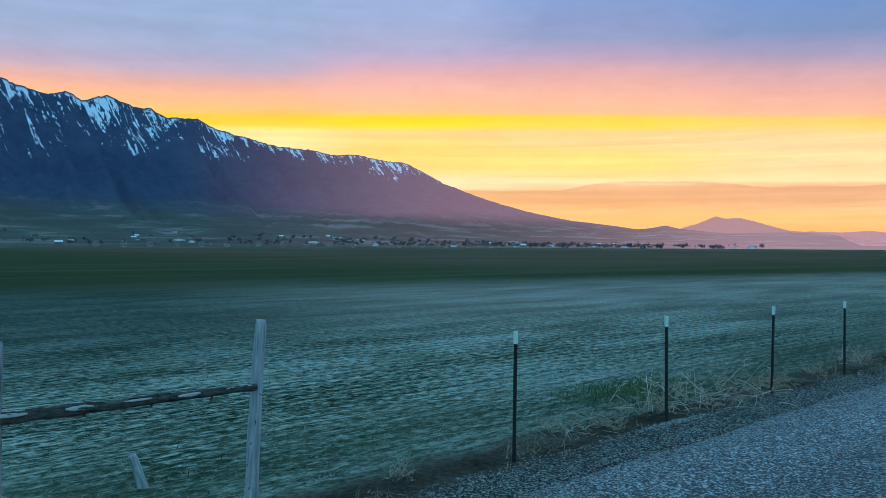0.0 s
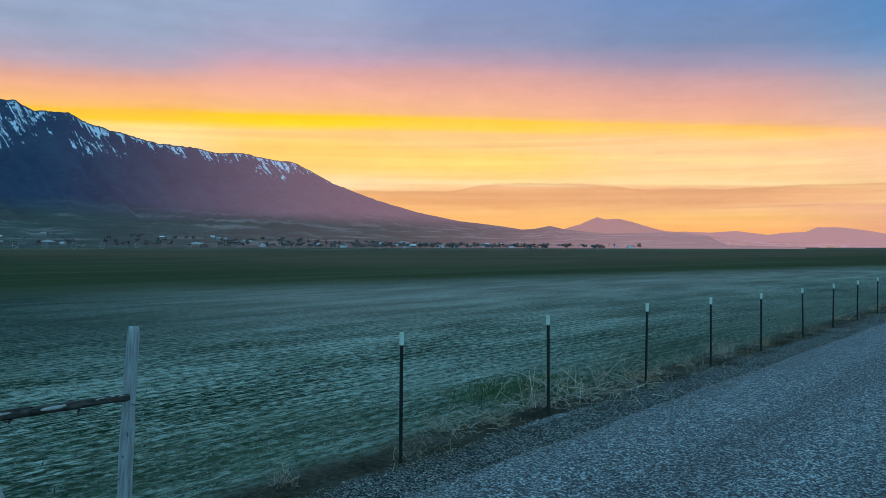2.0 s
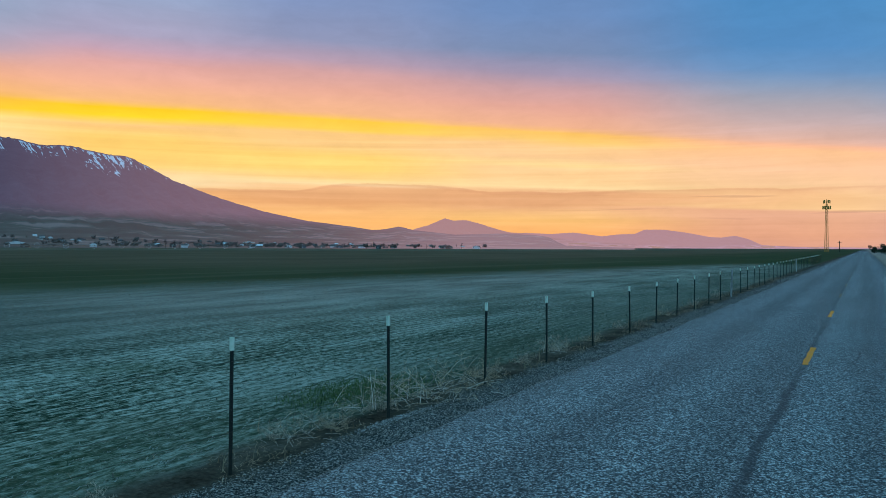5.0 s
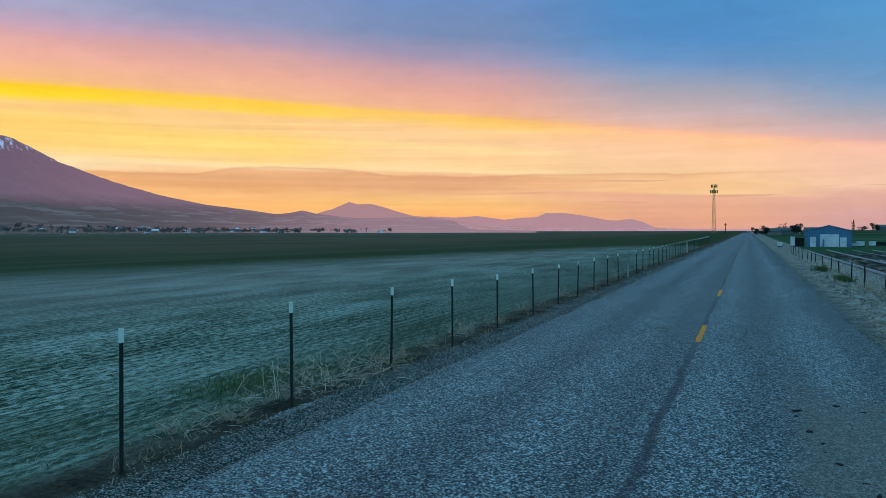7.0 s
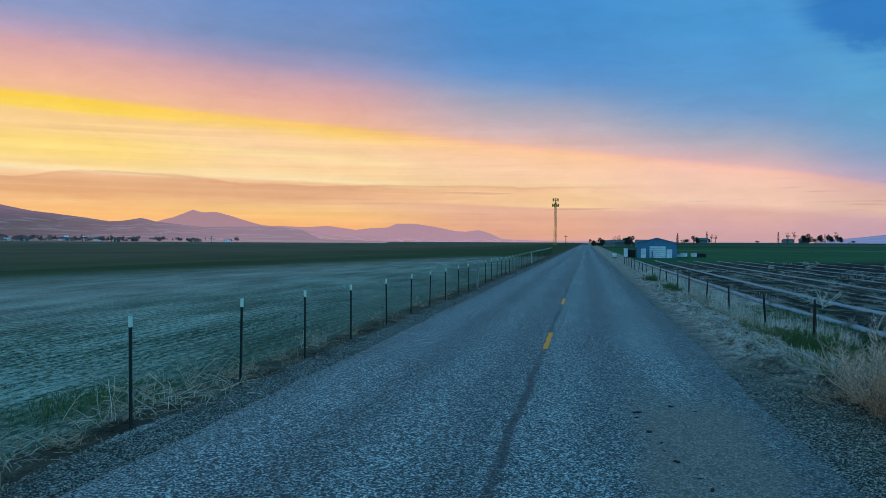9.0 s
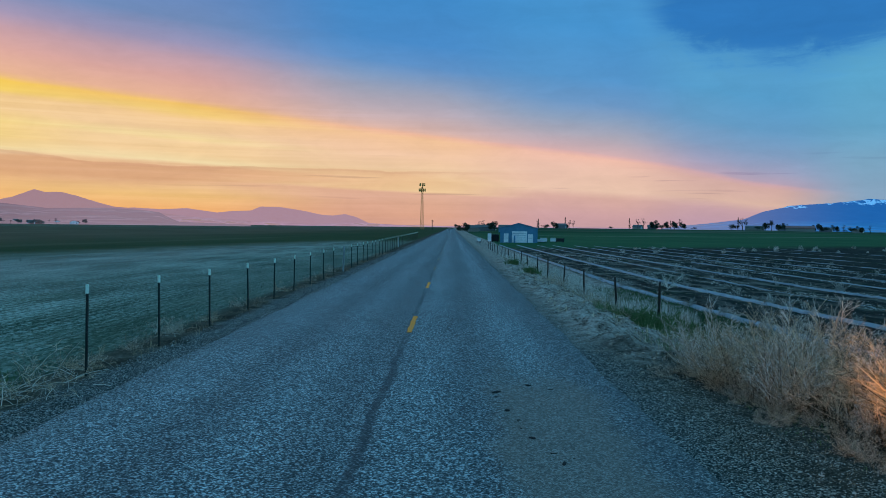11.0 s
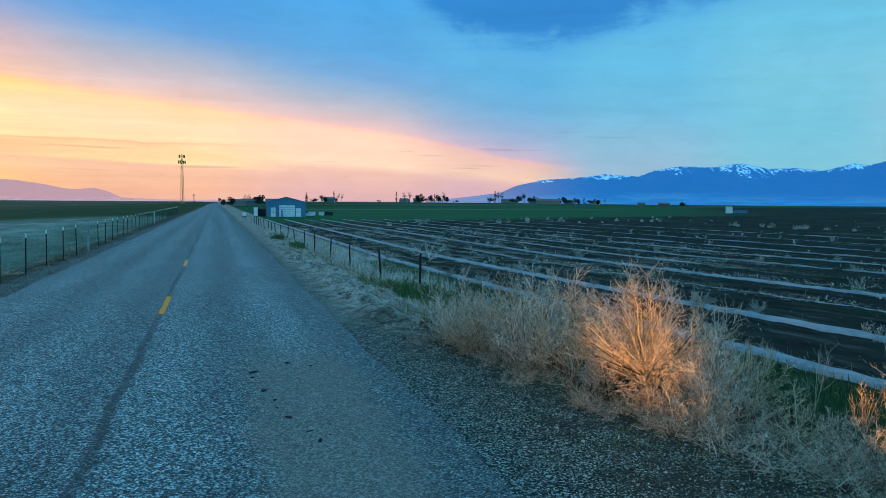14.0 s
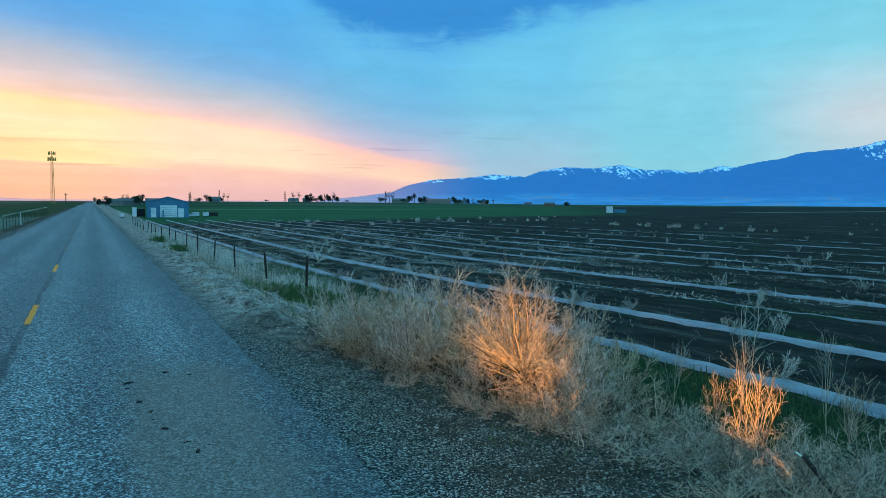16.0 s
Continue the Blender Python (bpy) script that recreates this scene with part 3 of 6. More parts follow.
M_CLOD = rough_paint("dark_mud", (0.012, 0.010, 0.009), (0.035, 0.03, 0.025), 20, 0.95, 0.6, 0.02)
M_TAR = rough_paint("crack_tar", (0.010, 0.010, 0.011), (0.025, 0.025, 0.027), 10, 0.7, 0.2, 0.004)
M_RIDGE = rough_paint("bleached_ridge_cover", (0.088, 0.096, 0.108), (0.325, 0.338, 0.360), 3.2, 0.5, 1.0, 0.08, (1, 0.35, 1), spec=0.5)


# ---- the ground ----
def step(a, b, v):
    t = np.clip((v - a) / (b - a), 0, 1)
    return t * t * (3 - 2 * t)


def lumps(x, y, s, seed=0.0):
    """Cheap smooth unevenness, about -1 to 1."""
    return (np.sin(x * 1.7 * s + seed) * np.cos(y * 1.3 * s + 1.3 * seed) + 0.6 * np.sin(x * 3.9 * s - y * 2.7 * s + seed * 2.1) + 0.4 * np.cos(y * 6.1 * s + x * 5.3 * s)) / 2


def ground_z(x, y):
    x, y = np.asarray(x, float), np.asarray(y, float)
    east = np.interp(y, [-50, 5, 12, 25, 41, 120, 149, 160, 300, 520, 900], [-0.2, -0.22, -0.34, -0.6, -0.85, -1.1, -1.12, -0.84, -0.95, -0.3, 0.0])
    east = east * (1 - step(250, 700, np.abs(x)))
    west = -0.16 + 0.02 * lumps(x, y, 0.25)
    z = np.where(x < -0.6, west, 0)
    brink = 1.1 * step(14, 20, y)
    side = -0.10 + (east + 0.10) * step(3.6, 7.6 - brink, x)
    bank = 0.20 * step(3.35, 4.3, x) * (1 - step(5.2 - 0.4 * brink, 6.6 - 0.6 * brink, x)) * step(13, 19, y) * (1 - step(60, 90, y))
    side = side + bank + 0.20 * lumps(x, y, 1.9, 5.0) * step(3.4, 3.9, x) * (1 - step(5.4, 6.2, x)) * step(13, 17, y) * (1 - step(50, 70, y)) + 0.035 * lumps(x, y, 1.3, 2.0) * step(3.4, 4.4, x) * (1 - step(60, 120, y))
    z = np.where(x >= -0.6, side, z)
    # shoulders rise to the asphalt
    z = np.where((x < -4.3) & (x > -5.5), -0.12 + (west + 0.12) * step(-4.7, -5.5, x), z)
    z = np.where((x >= -4.3) & (x <= 2.6), -0.15, z)
    # a long swell under the farmsteads to the north-east
    lean = x / np.maximum(np.abs(y), 1.0) * np.where(y > 0, 1, -9)
    return z + 2.6 * step(330, 680, np.hypot(x, y)) * step(0.02, 0.10, lean) * (1 - step(0.42, 0.66, lean))


def gz(x, y):
    return float(ground_z(x, y))


def lines(lo, hi, fine, growth, far):
    """Grid lines, close together from lo to hi and ever wider outside."""
    mid = list(np.arange(lo, hi + fine / 2, fine))
    up, down, s = [mid[-1]], [mid[0]], fine
    while up[-1] < far:
        s *= growth
        up.append(min(far, up[-1] + s))
    s = fine
    while down[-1] > -far:
        s *= growth
        down.append(max(-far, down[-1] - s))
    return np.array(down[:0:-1] + mid + up[1:])


def grid_mesh(name, xs, ys, height):
    X, Y = np.meshgrid(xs, ys, indexing="ij")
    Z = height(X, Y)
    verts = np.stack([X, Y, Z], -1).reshape(-1, 3)
    n = len(ys)
    i, j = np.meshgrid(np.arange(len(xs) - 1), np.arange(n - 1), indexing="ij")
    a = (i * n + j).ravel()
    faces = np.stack([a, a + n, a + n + 1, a + 1], -1)
    return mesh_from(name, verts, faces)


def mesh_from(name, verts, faces, smooth=True):
    me = bpy.data.meshes.new(name)
    me.from_pydata([tuple(v) for v in np.asarray(verts).tolist()], [], [tuple(f) for f in np.asarray(faces).tolist()])
    if smooth:
        me.polygons.foreach_set("use_smooth", [True] * len(me.polygons))
    me.update()
    return me


def thing(name, me, mat, label="", category="", group="", kind="", parent=None):
    ob = new(name, me)
    if me is not None and not me.materials:
        me.materials.append(mat)
    if parent is not None:
        ob.parent = parent
    return tagged(ob, label, category, group, kind)


def part(name, bm, mat, parent, label=""):
    """Links a bmesh, or a mesh, as one object under a thing or a part."""
    if isinstance(bm, bmesh.types.BMesh):
        me = bpy.data.meshes.new(name)
        bm.to_mesh(me)
        bm.free()
    else:
        me = bm
    return thing(name, me, mat, label, parent=parent)


def empty(name, place, label, category, group="", turn=0.0):
    ob = new(name)
    ob.empty_display_size = 0.2
    ob.matrix_world = pose(*place, 0, 0, turn)
    return tagged(ob, label, category, group)


thing("ground", grid_mesh("ground", lines(-14, 16, 0.2, 1.08, 4900), lines(-3, 48, 0.25, 1.07, 4900), ground_z), M_GROUND,
      "open valley ground of pale stubble, green wheat and dark tilled soil", "ground", kind="structure")

ROAD_W, ROAD_E, ROAD_C = -4.6, 2.9, -0.59


def road_mesh():
    ys = np.concatenate([np.arange(-30, 60, 0.5), np.arange(60, 760, 5.0)])
    us = np.concatenate([[0, 0.008], np.linspace(0.016, 0.984, 17), [0.992, 1]])
    verts, faces = [], []
    for k, y in enumerate(ys):
        wl = ROAD_W + 0.025 * math.sin(y * 0.9) + 0.02 * math.sin(y * 2.3 + 1)
        wr = ROAD_E + 0.03 * math.sin(y * 0.7 + 2) + 0.02 * math.sin(y * 1.9)
        ring = [(wl - 0.05, y, -0.16)]
        for u in us:
            x = wl + (wr - wl) * u
            ring.append((x, y, -0.016 * abs(x - ROAD_C) - 0.012 * (u in (0, 1)) + 0.004 * math.sin(x * 2 + y * 0.4)))
        ring.append((wr + 0.05, y, -0.16))
        verts += ring
        if k:
            m = len(ring)
            for j in range(m - 1):
                a = (k - 1) * m + j
                faces.append((a, a + 1, a + m + 1, a + m))
    return mesh_from("road", verts, faces)


road = thing("road", road_mesh(), M_ROAD, "straight chip-sealed country road with worn pale aggregate", "road", kind="structure")


def road_z(x, y):
    return -0.016 * abs(x - ROAD_C) + 0.004 * math.sin(x * 2 + y * 0.4)


# ---- mountains ----
def fbm(x, y, z=0.0, octaves=5):
    return noise.fractal(Vector((x, y, z)), 1.0, 2.0, octaves)


def range_mesh(name, profile, r_foot, r_crest, r_back, n_a, n_s, shape, gullies, seed, cover=None, foot_el=0.0):
    """Slopes on an arc: a crest whose bearing and height in degrees follow the profile, gullies running down from it."""
    az0, az1 = profile[0][0], profile[-1][0]
    bear = [p[0] for p in profile]
    high = [p[1] for p in profile]
    verts, faces, lie = [], [], []
    for i in range(n_a):
        a = az0 + (az1 - az0) * i / (n_a - 1)
        el = float(np.interp(a, bear, high))
        el *= 1 + 0.010 * fbm(a * 1.4, seed + 5) + 0.008 * fbm(a * 4.5, seed + 8) + (0.018 * fbm(a * 2.6, seed + 3) if az0 > 0 else 0.0)
        for j in range(n_s):
            s = j / (n_s - 1)
            if s <= 0.8:
                u = s / 0.8
                r = r_foot + (r_crest - r_foot) * u
                h = r_crest * math.tan(radians(el)) * shape(u)
                cut = abs(fbm(a * 0.5 + u * 3.5, u * 2.2, seed + 2, 5)) * gullies * math.sin(math.pi * min(1, u * 1.02)) ** 0.8
                ridge = fbm(a * 1.2 + u * 6.0, u * 4.0, seed + 9, 5) * gullies * 0.4 * math.sin(math.pi * min(1.0, u)) 
                h += (ridge - cut) * h * 0.9
            else:
                u = (s - 0.8) / 0.2
                r = r_crest + (r_back - r_crest) * u
                h = r_crest * math.tan(radians(el)) * (1 - u * 0.9)
            h += r * math.tan(radians(foot_el)) * min(1.0, s * 4) * (1 - s)
            x, y = r * math.sin(radians(a)), r * math.cos(radians(a))
            below = max(0.0, 1 - s / 0.8)
            reach = float(np.interp(a, *cover)) if cover else 0.0
            lie += [a, below, max(0.0, 1 - below / reach) if reach > 0.01 else 0.0]
            verts.append((x, y, max(h, 0) - 1.5 + 3 * min(1, s * 10)))
            if i and j:
                q = i * n_s + j
                faces.append((q - n_s - 1, q - 1, q, q - n_s))
    me = mesh_from(name, verts, faces)
    me.attributes.new("lie", "FLOAT_VECTOR", "POINT").data.foreach_set("vector", lie)
    return me


def steep(u):
    return 0.09 * u + 0.91 * u ** 2.5 if u < 1 else 1.0


# haze tints are put into these base colours as well as the emission
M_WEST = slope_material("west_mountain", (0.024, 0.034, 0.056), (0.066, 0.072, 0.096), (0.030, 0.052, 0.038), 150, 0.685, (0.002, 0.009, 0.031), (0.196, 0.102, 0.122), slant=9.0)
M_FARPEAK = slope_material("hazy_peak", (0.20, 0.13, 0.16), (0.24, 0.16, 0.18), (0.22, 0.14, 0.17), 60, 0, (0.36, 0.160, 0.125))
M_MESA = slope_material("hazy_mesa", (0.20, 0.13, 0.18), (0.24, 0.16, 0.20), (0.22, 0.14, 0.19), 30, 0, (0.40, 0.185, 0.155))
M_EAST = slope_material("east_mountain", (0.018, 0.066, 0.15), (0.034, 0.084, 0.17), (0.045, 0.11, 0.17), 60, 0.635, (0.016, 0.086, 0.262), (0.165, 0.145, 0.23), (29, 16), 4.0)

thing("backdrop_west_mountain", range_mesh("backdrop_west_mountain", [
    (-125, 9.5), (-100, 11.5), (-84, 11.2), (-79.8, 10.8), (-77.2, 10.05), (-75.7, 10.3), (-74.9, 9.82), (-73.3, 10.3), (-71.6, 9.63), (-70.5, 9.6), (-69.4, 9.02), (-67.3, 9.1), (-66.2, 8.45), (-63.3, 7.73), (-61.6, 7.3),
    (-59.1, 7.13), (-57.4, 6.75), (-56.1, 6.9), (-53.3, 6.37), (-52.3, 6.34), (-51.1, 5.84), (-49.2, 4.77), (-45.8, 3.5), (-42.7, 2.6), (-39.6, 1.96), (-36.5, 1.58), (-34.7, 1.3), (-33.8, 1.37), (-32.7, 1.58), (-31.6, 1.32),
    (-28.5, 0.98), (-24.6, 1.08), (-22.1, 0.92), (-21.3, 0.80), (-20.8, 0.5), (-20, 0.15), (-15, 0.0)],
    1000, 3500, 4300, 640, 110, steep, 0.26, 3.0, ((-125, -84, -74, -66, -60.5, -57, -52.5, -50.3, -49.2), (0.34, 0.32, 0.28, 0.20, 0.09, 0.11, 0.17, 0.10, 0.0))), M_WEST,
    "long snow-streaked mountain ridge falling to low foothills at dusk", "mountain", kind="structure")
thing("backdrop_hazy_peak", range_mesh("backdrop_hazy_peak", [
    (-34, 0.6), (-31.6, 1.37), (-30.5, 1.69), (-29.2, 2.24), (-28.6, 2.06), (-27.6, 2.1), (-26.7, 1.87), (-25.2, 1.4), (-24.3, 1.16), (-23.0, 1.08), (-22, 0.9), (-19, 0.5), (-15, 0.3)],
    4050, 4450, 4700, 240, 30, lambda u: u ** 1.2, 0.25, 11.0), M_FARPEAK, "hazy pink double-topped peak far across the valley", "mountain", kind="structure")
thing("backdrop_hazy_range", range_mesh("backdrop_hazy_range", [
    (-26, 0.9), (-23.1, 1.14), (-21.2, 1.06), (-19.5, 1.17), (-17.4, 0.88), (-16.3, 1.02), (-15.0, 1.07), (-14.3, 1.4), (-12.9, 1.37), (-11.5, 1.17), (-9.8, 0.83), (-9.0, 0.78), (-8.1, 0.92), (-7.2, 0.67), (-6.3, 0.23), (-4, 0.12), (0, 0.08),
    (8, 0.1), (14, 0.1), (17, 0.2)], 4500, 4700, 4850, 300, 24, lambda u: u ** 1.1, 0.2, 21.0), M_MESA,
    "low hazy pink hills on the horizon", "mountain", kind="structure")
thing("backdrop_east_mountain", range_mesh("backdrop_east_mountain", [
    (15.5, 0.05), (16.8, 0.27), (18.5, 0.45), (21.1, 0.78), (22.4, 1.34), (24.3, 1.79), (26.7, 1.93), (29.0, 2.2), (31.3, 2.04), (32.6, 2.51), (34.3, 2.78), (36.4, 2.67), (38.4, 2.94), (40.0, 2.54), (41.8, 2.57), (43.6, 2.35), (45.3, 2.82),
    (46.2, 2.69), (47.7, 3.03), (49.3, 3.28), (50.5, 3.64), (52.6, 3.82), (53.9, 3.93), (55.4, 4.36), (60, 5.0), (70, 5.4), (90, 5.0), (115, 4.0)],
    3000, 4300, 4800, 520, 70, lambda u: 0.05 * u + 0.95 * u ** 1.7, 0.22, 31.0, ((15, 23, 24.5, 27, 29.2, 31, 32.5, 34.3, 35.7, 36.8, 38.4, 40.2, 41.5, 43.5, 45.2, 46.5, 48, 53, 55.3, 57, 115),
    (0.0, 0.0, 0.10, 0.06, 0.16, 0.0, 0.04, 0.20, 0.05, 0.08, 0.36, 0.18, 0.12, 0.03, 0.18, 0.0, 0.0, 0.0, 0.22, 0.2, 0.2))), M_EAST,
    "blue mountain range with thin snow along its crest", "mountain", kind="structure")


def WEST_Z(x, y):
    """Height of the gentle fan at the mountain's foot."""
    r = math.hypot(x, y)
    a = math.degrees(math.atan2(x, y))
    u = max(0.0, (r - 1000) / 2500)
    el = float(np.interp(a, [-125, -84, -74, -62, -53, -49, -42.5, -35, -28], [9.5, 11.2, 10.5, 7.5, 6.55, 4.7, 2.55, 1.35, 0.75]))
    return 3500 * math.tan(radians(el)) * steep(u) * 0.94


# ---- shapes for the things ----
def box_bm(bm, lo, hi, turn=None):
    """A box between two corners, added to bm."""
    (x0, y0, z0), (x1, y1, z1) = lo, hi
    vs = [bm.verts.new(p) for p in ((x0, y0, z0), (x1, y0, z0), (x1, y1, z0), (x0, y1, z0), (x0, y0, z1), (x1, y0, z1), (x1, y1, z1), (x0, y1, z1))]
    for f in ((0, 3, 2, 1), (4, 5, 6, 7), (0, 1, 5, 4), (1, 2, 6, 5), (2, 3, 7, 6), (3, 0, 4, 7)):
        bm.faces.new([vs[i] for i in f])
    if turn is not None:
        bmesh.ops.transform(bm, matrix=turn, verts=vs)
    return vs


def boxes(*pairs):
    bm = bmesh.new()
    for lo, hi in pairs:
        box_bm(bm, lo, hi)
    return bm


class Tubes:
    """Many tapered stalks in one mesh."""

    def __init__(self, sides=3):
        self.v, self.f, self.sides = [], [], sides

    def add(self, path, r0, r1):
        k, base = self.sides, len(self.v)
        last = len(path) - 1
        for i, p in enumerate(path):
            d = (path[min(i + 1, last)] - path[max(i - 1, 0)])
            d = d.normalized() if d.length > 1e-6 else Vector((0, 0, 1))
            a = d.orthogonal().normalized()
            b = d.cross(a)
            r = r0 + (r1 - r0) * i / max(1, last)
            if i == last and r1 <= 0.0:
                self.v.append(tuple(p))
                for j in range(k):
                    q = base + (i - 1) * k
                    self.f.append((q + j, q + (j + 1) % k, base + i * k))
                return
            for j in range(k):
                t = 2 * math.pi * j / k
                self.v.append(tuple(p + a * (r * math.cos(t)) + b * (r * math.sin(t))))
            if i:
                q = base + (i - 1) * k
                for j in range(k):
                    self.f.append((q + j, q + (j + 1) % k, q + k + (j + 1) % k, q + k + j))
        self.f.append(tuple(base + last * k + j for j in range(k)))

    def mesh(self, name):
        me = bpy.data.meshes.new(name)
        me.from_pydata(self.v, [], self.f)
        me.update()
        return me


def rod(name, points, r, sides=6):
    t = Tubes(sides)
    t.add([Vector(p) for p in points], r, r)
    return t.mesh(name)


def lumpy_log(name, length, r0, r1, seed, sides=12, rings=26, bend=0.02, dent=0.10):
    """A round post or log along z, uneven and slightly bent, with closed ends."""
    bm = bmesh.new()
    rows = []
    for i in range(rings + 1):
        s = i / rings
        cx, cy = bend * math.sin(s * 3.1 + seed), bend * math.cos(s * 2.3 + seed * 2)
        r = r0 + (r1 - r0) * s
        if i in (0, rings):
            r *= 0.86
        rows.append([bm.verts.new((cx + r * (1 + dent * fbm(math.cos(a) * 1.5, math.sin(a) * 1.5, s * length * 2 + seed)) * math.cos(a),
                                   cy + r * (1 + dent * fbm(math.cos(a) * 1.5 + 4, math.sin(a) * 1.5, s * length * 2 + seed)) * math.sin(a),
                                   length * s)) for a in (2 * math.pi * j / sides for j in range(sides))])
    for a, b in zip(rows, rows[1:]):
        for j in range(sides):
            bm.faces.new((a[j], a[(j + 1) % sides], b[(j + 1) % sides], b[j])).smooth = True
    bm.faces.new(rows[0][::-1])
    bm.faces.new(rows[-1])
    return bm


# ---- road details ----
for k in range(9):
    y0 = 16.85 + 12.19 * k
    bm = bmesh.new()
    rng = random.Random(40 + k)
    width, pieces = 0.115, 10
    left = [bm.verts.new((ROAD_C - width / 2 + rng.uniform(-0.012, 0.012), y0 + 3.05 * i / pieces, road_z(ROAD_C, y0) + 0.005)) for i in range(pieces + 1)]
    right = [bm.verts.new((ROAD_C + width / 2 + rng.uniform(-0.012, 0.012), y0 + 3.05 * i / pieces, road_z(ROAD_C, y0) + 0.005)) for i in range(pieces + 1)]
    for i in range(pieces):
        bm.faces.new((left[i], right[i], right[i + 1], left[i + 1]))
    part("lane_mark", bm, M_MARK if k < 2 else M_MARK_OLD, road)

# a crack that wanders along the east lane
for k, (x, y, heading, n) in enumerate(((-0.22, 21.7, -84, 30), (-0.10, 20.4, -66, 8), (0.25, 16.8, -70, 7))):
    rng = random.Random(60 + k)
    bm, pair, a = bmesh.new(), None, heading
    for i in range(n):
        a += rng.uniform(-38, 38)
        a = heading + (a - heading) * 0.7
        x, y = x + 0.22 * math.cos(radians(a)), y + 0.22 * math.sin(radians(a))
        w = 0.011 * (1 - abs(2 * i / n - 1)) + 0.003
        now = [bm.verts.new((x - w * math.sin(radians(a)) * s, y + w * math.cos(radians(a)) * s, road_z(x, y) + 0.005)) for s in (-1, 1)]
        if pair:
            bm.faces.new((pair[0], now[0], now[1], pair[1]))
        pair = now
    part("tar_crack", bm, M_TAR, road)


def clod(seed, size):
    bm = bmesh.new()
    bmesh.ops.create_icosphere(bm, subdivisions=2, radius=1.0)
    for v in bm.verts:
        v.co *= 1 + 0.45 * fbm(v.co.x * 1.3 + seed, v.co.y * 1.3, v.co.z, 3)
        v.co.x *= size
        v.co.y *= size * 0.55
        v.co.z = max(-0.2, v.co.z) * size * 0.16
    me = bpy.data.meshes.new("mud_clod")
    bm.to_mesh(me)
    bm.free()
    return me


CLODS = [clod(s, 1.0) for s in (1.5, 7.2, 13.1)]
rng = random.Random(5)
for x, y, s in ((1.01, 10.93, 0.10), (1.03, 9.92, 0.08), (1.26, 9.34, 0.05), (1.5, 7.71, 0.09), (0.93, 10.6, 0.06), (1.16, 9.6, 0.04), (1.35, 8.7, 0.06), (1.2, 9.0, 0.05), (1.42, 8.2, 0.05),
                (1.5, 11.6, 0.08), (0.22, 11.6, 0.05), (1.62, 8.0, 0.04), (-0.2, 10.2, 0.05), (1.85, 11.2, 0.05)):
    ob = thing("mud_clod", CLODS[rng.randrange(3)], M_CLOD, "small dark clod of dried mud on the road", "mud clod", "mud clods on the road")
    ob.matrix_world = pose(x + rng.gauss(0, 0.05), y + rng.gauss(0, 0.08), road_z(x, y) + 0.004, 0, 0, rng.uniform(-90, 90)) @ Matrix.Diagonal((s * rng.uniform(0.4, 0.9), s * rng.uniform(0.3, 1.0), s, 1))


# ---- west fence: steel posts with painted tips ----
FENCE_X, POST_STEP = -5.63, 3.245


def fence_x(y):
    return FENCE_X - 0.010 * max(0.0, y - 45)


def steel_post_mesh():
    bm = boxes(((-0.021, -0.004, -0.35), (0.021, 0.003, 1.20)), ((-0.004, 0.0035, -0.35), (0.004, 0.034, 1.20)))
    for i in range(17):
        z = 0.14 + i * 0.062
        box_bm(bm, (-0.009, -0.011, z), (0.009, -0.0045, z + 0.018))
    me = bpy.data.meshes.new("steel_post")
    bm.to_mesh(me)
    bm.free()
    return me


def tip_mesh():
    bm = boxes(((-0.026, -0.0075, 1.190), (0.026, 0.0065, 1.338)), ((-0.0075, 0.007, 1.190), (0.0075, 0.038, 1.338)))
    me = bpy.data.meshes.new("painted_tip")
    bm.to_mesh(me)
    bm.free()
    return me


west_fence = empty("wire_fence", (FENCE_X, 6.0, -0.1), "long roadside wire fence on dark steel posts with white tips", "fence")
POST_MESH, TIP_MESH = steel_post_mesh(), tip_mesh()
rng = random.Random(8)
POST_Y = (5.99, 9.15, 12.39, 15.46, 18.67, 22.20)


def fence_drop(y):
    return float(np.interp(y, [6, 12, 15.5, 18.7, 22, 60], [0.0, -0.008, -0.062, -0.118, -0.135, -0.125]))


for k in range(48):
    y = POST_Y[k] if k < 6 else 22.2 + POST_STEP * (k - 5) + rng.uniform(-0.12, 0.12)
    x = fence_x(y)
    z = fence_drop(y) + 0.025
    wooden = k in (11, 26)
    m = pose(x, y, z, rng.uniform(-1.2, 1.2), rng.uniform(-1.2, 1.2), 90 + rng.uniform(-14, 14))
    if wooden:
        p = part("wooden_post", lumpy_log("wooden_post", 1.7, 0.052, 0.046, k), M_GREYWOOD, west_fence, "weathered grey wooden post")
        p.matrix_world = Matrix.Translation((x, y, z - 0.35))
        continue
    p = part("steel_post", POST_MESH, M_POST, west_fence)
    west_fence.matrix_world = pose(FENCE_X, 6.0, -0.1)
    p.matrix_parent_inverse = west_fence.matrix_world.inverted()
    p.matrix_basis = m
    part("painted_tip", TIP_MESH, M_TIP, p, "white painted tip")
for o in west_fence.children:
    if o.name.startswith("wooden_post"):
        y = 22.2 + POST_STEP * (6 if o.name == "wooden_post" else 21)
        o.matrix_parent_inverse = west_fence.matrix_world.inverted()
        o.matrix_basis = Matrix.Translation((fence_x(y), y, -0.45))
for h in (0.32, 0.58, 0.84, 1.10):
    pts = []
    for k in range(64):
        y = 3.0 + 2.4 * k
        pts.append((fence_x(y) + 0.015, y, h + fence_drop(y) + 0.012 * math.sin(y * 1.1 + h * 9)))
    w = part("wire", rod("wire", pts, 0.0022, 3), M_WIRE, west_fence)
    w.matrix_parent_inverse = west_fence.matrix_world.inverted()

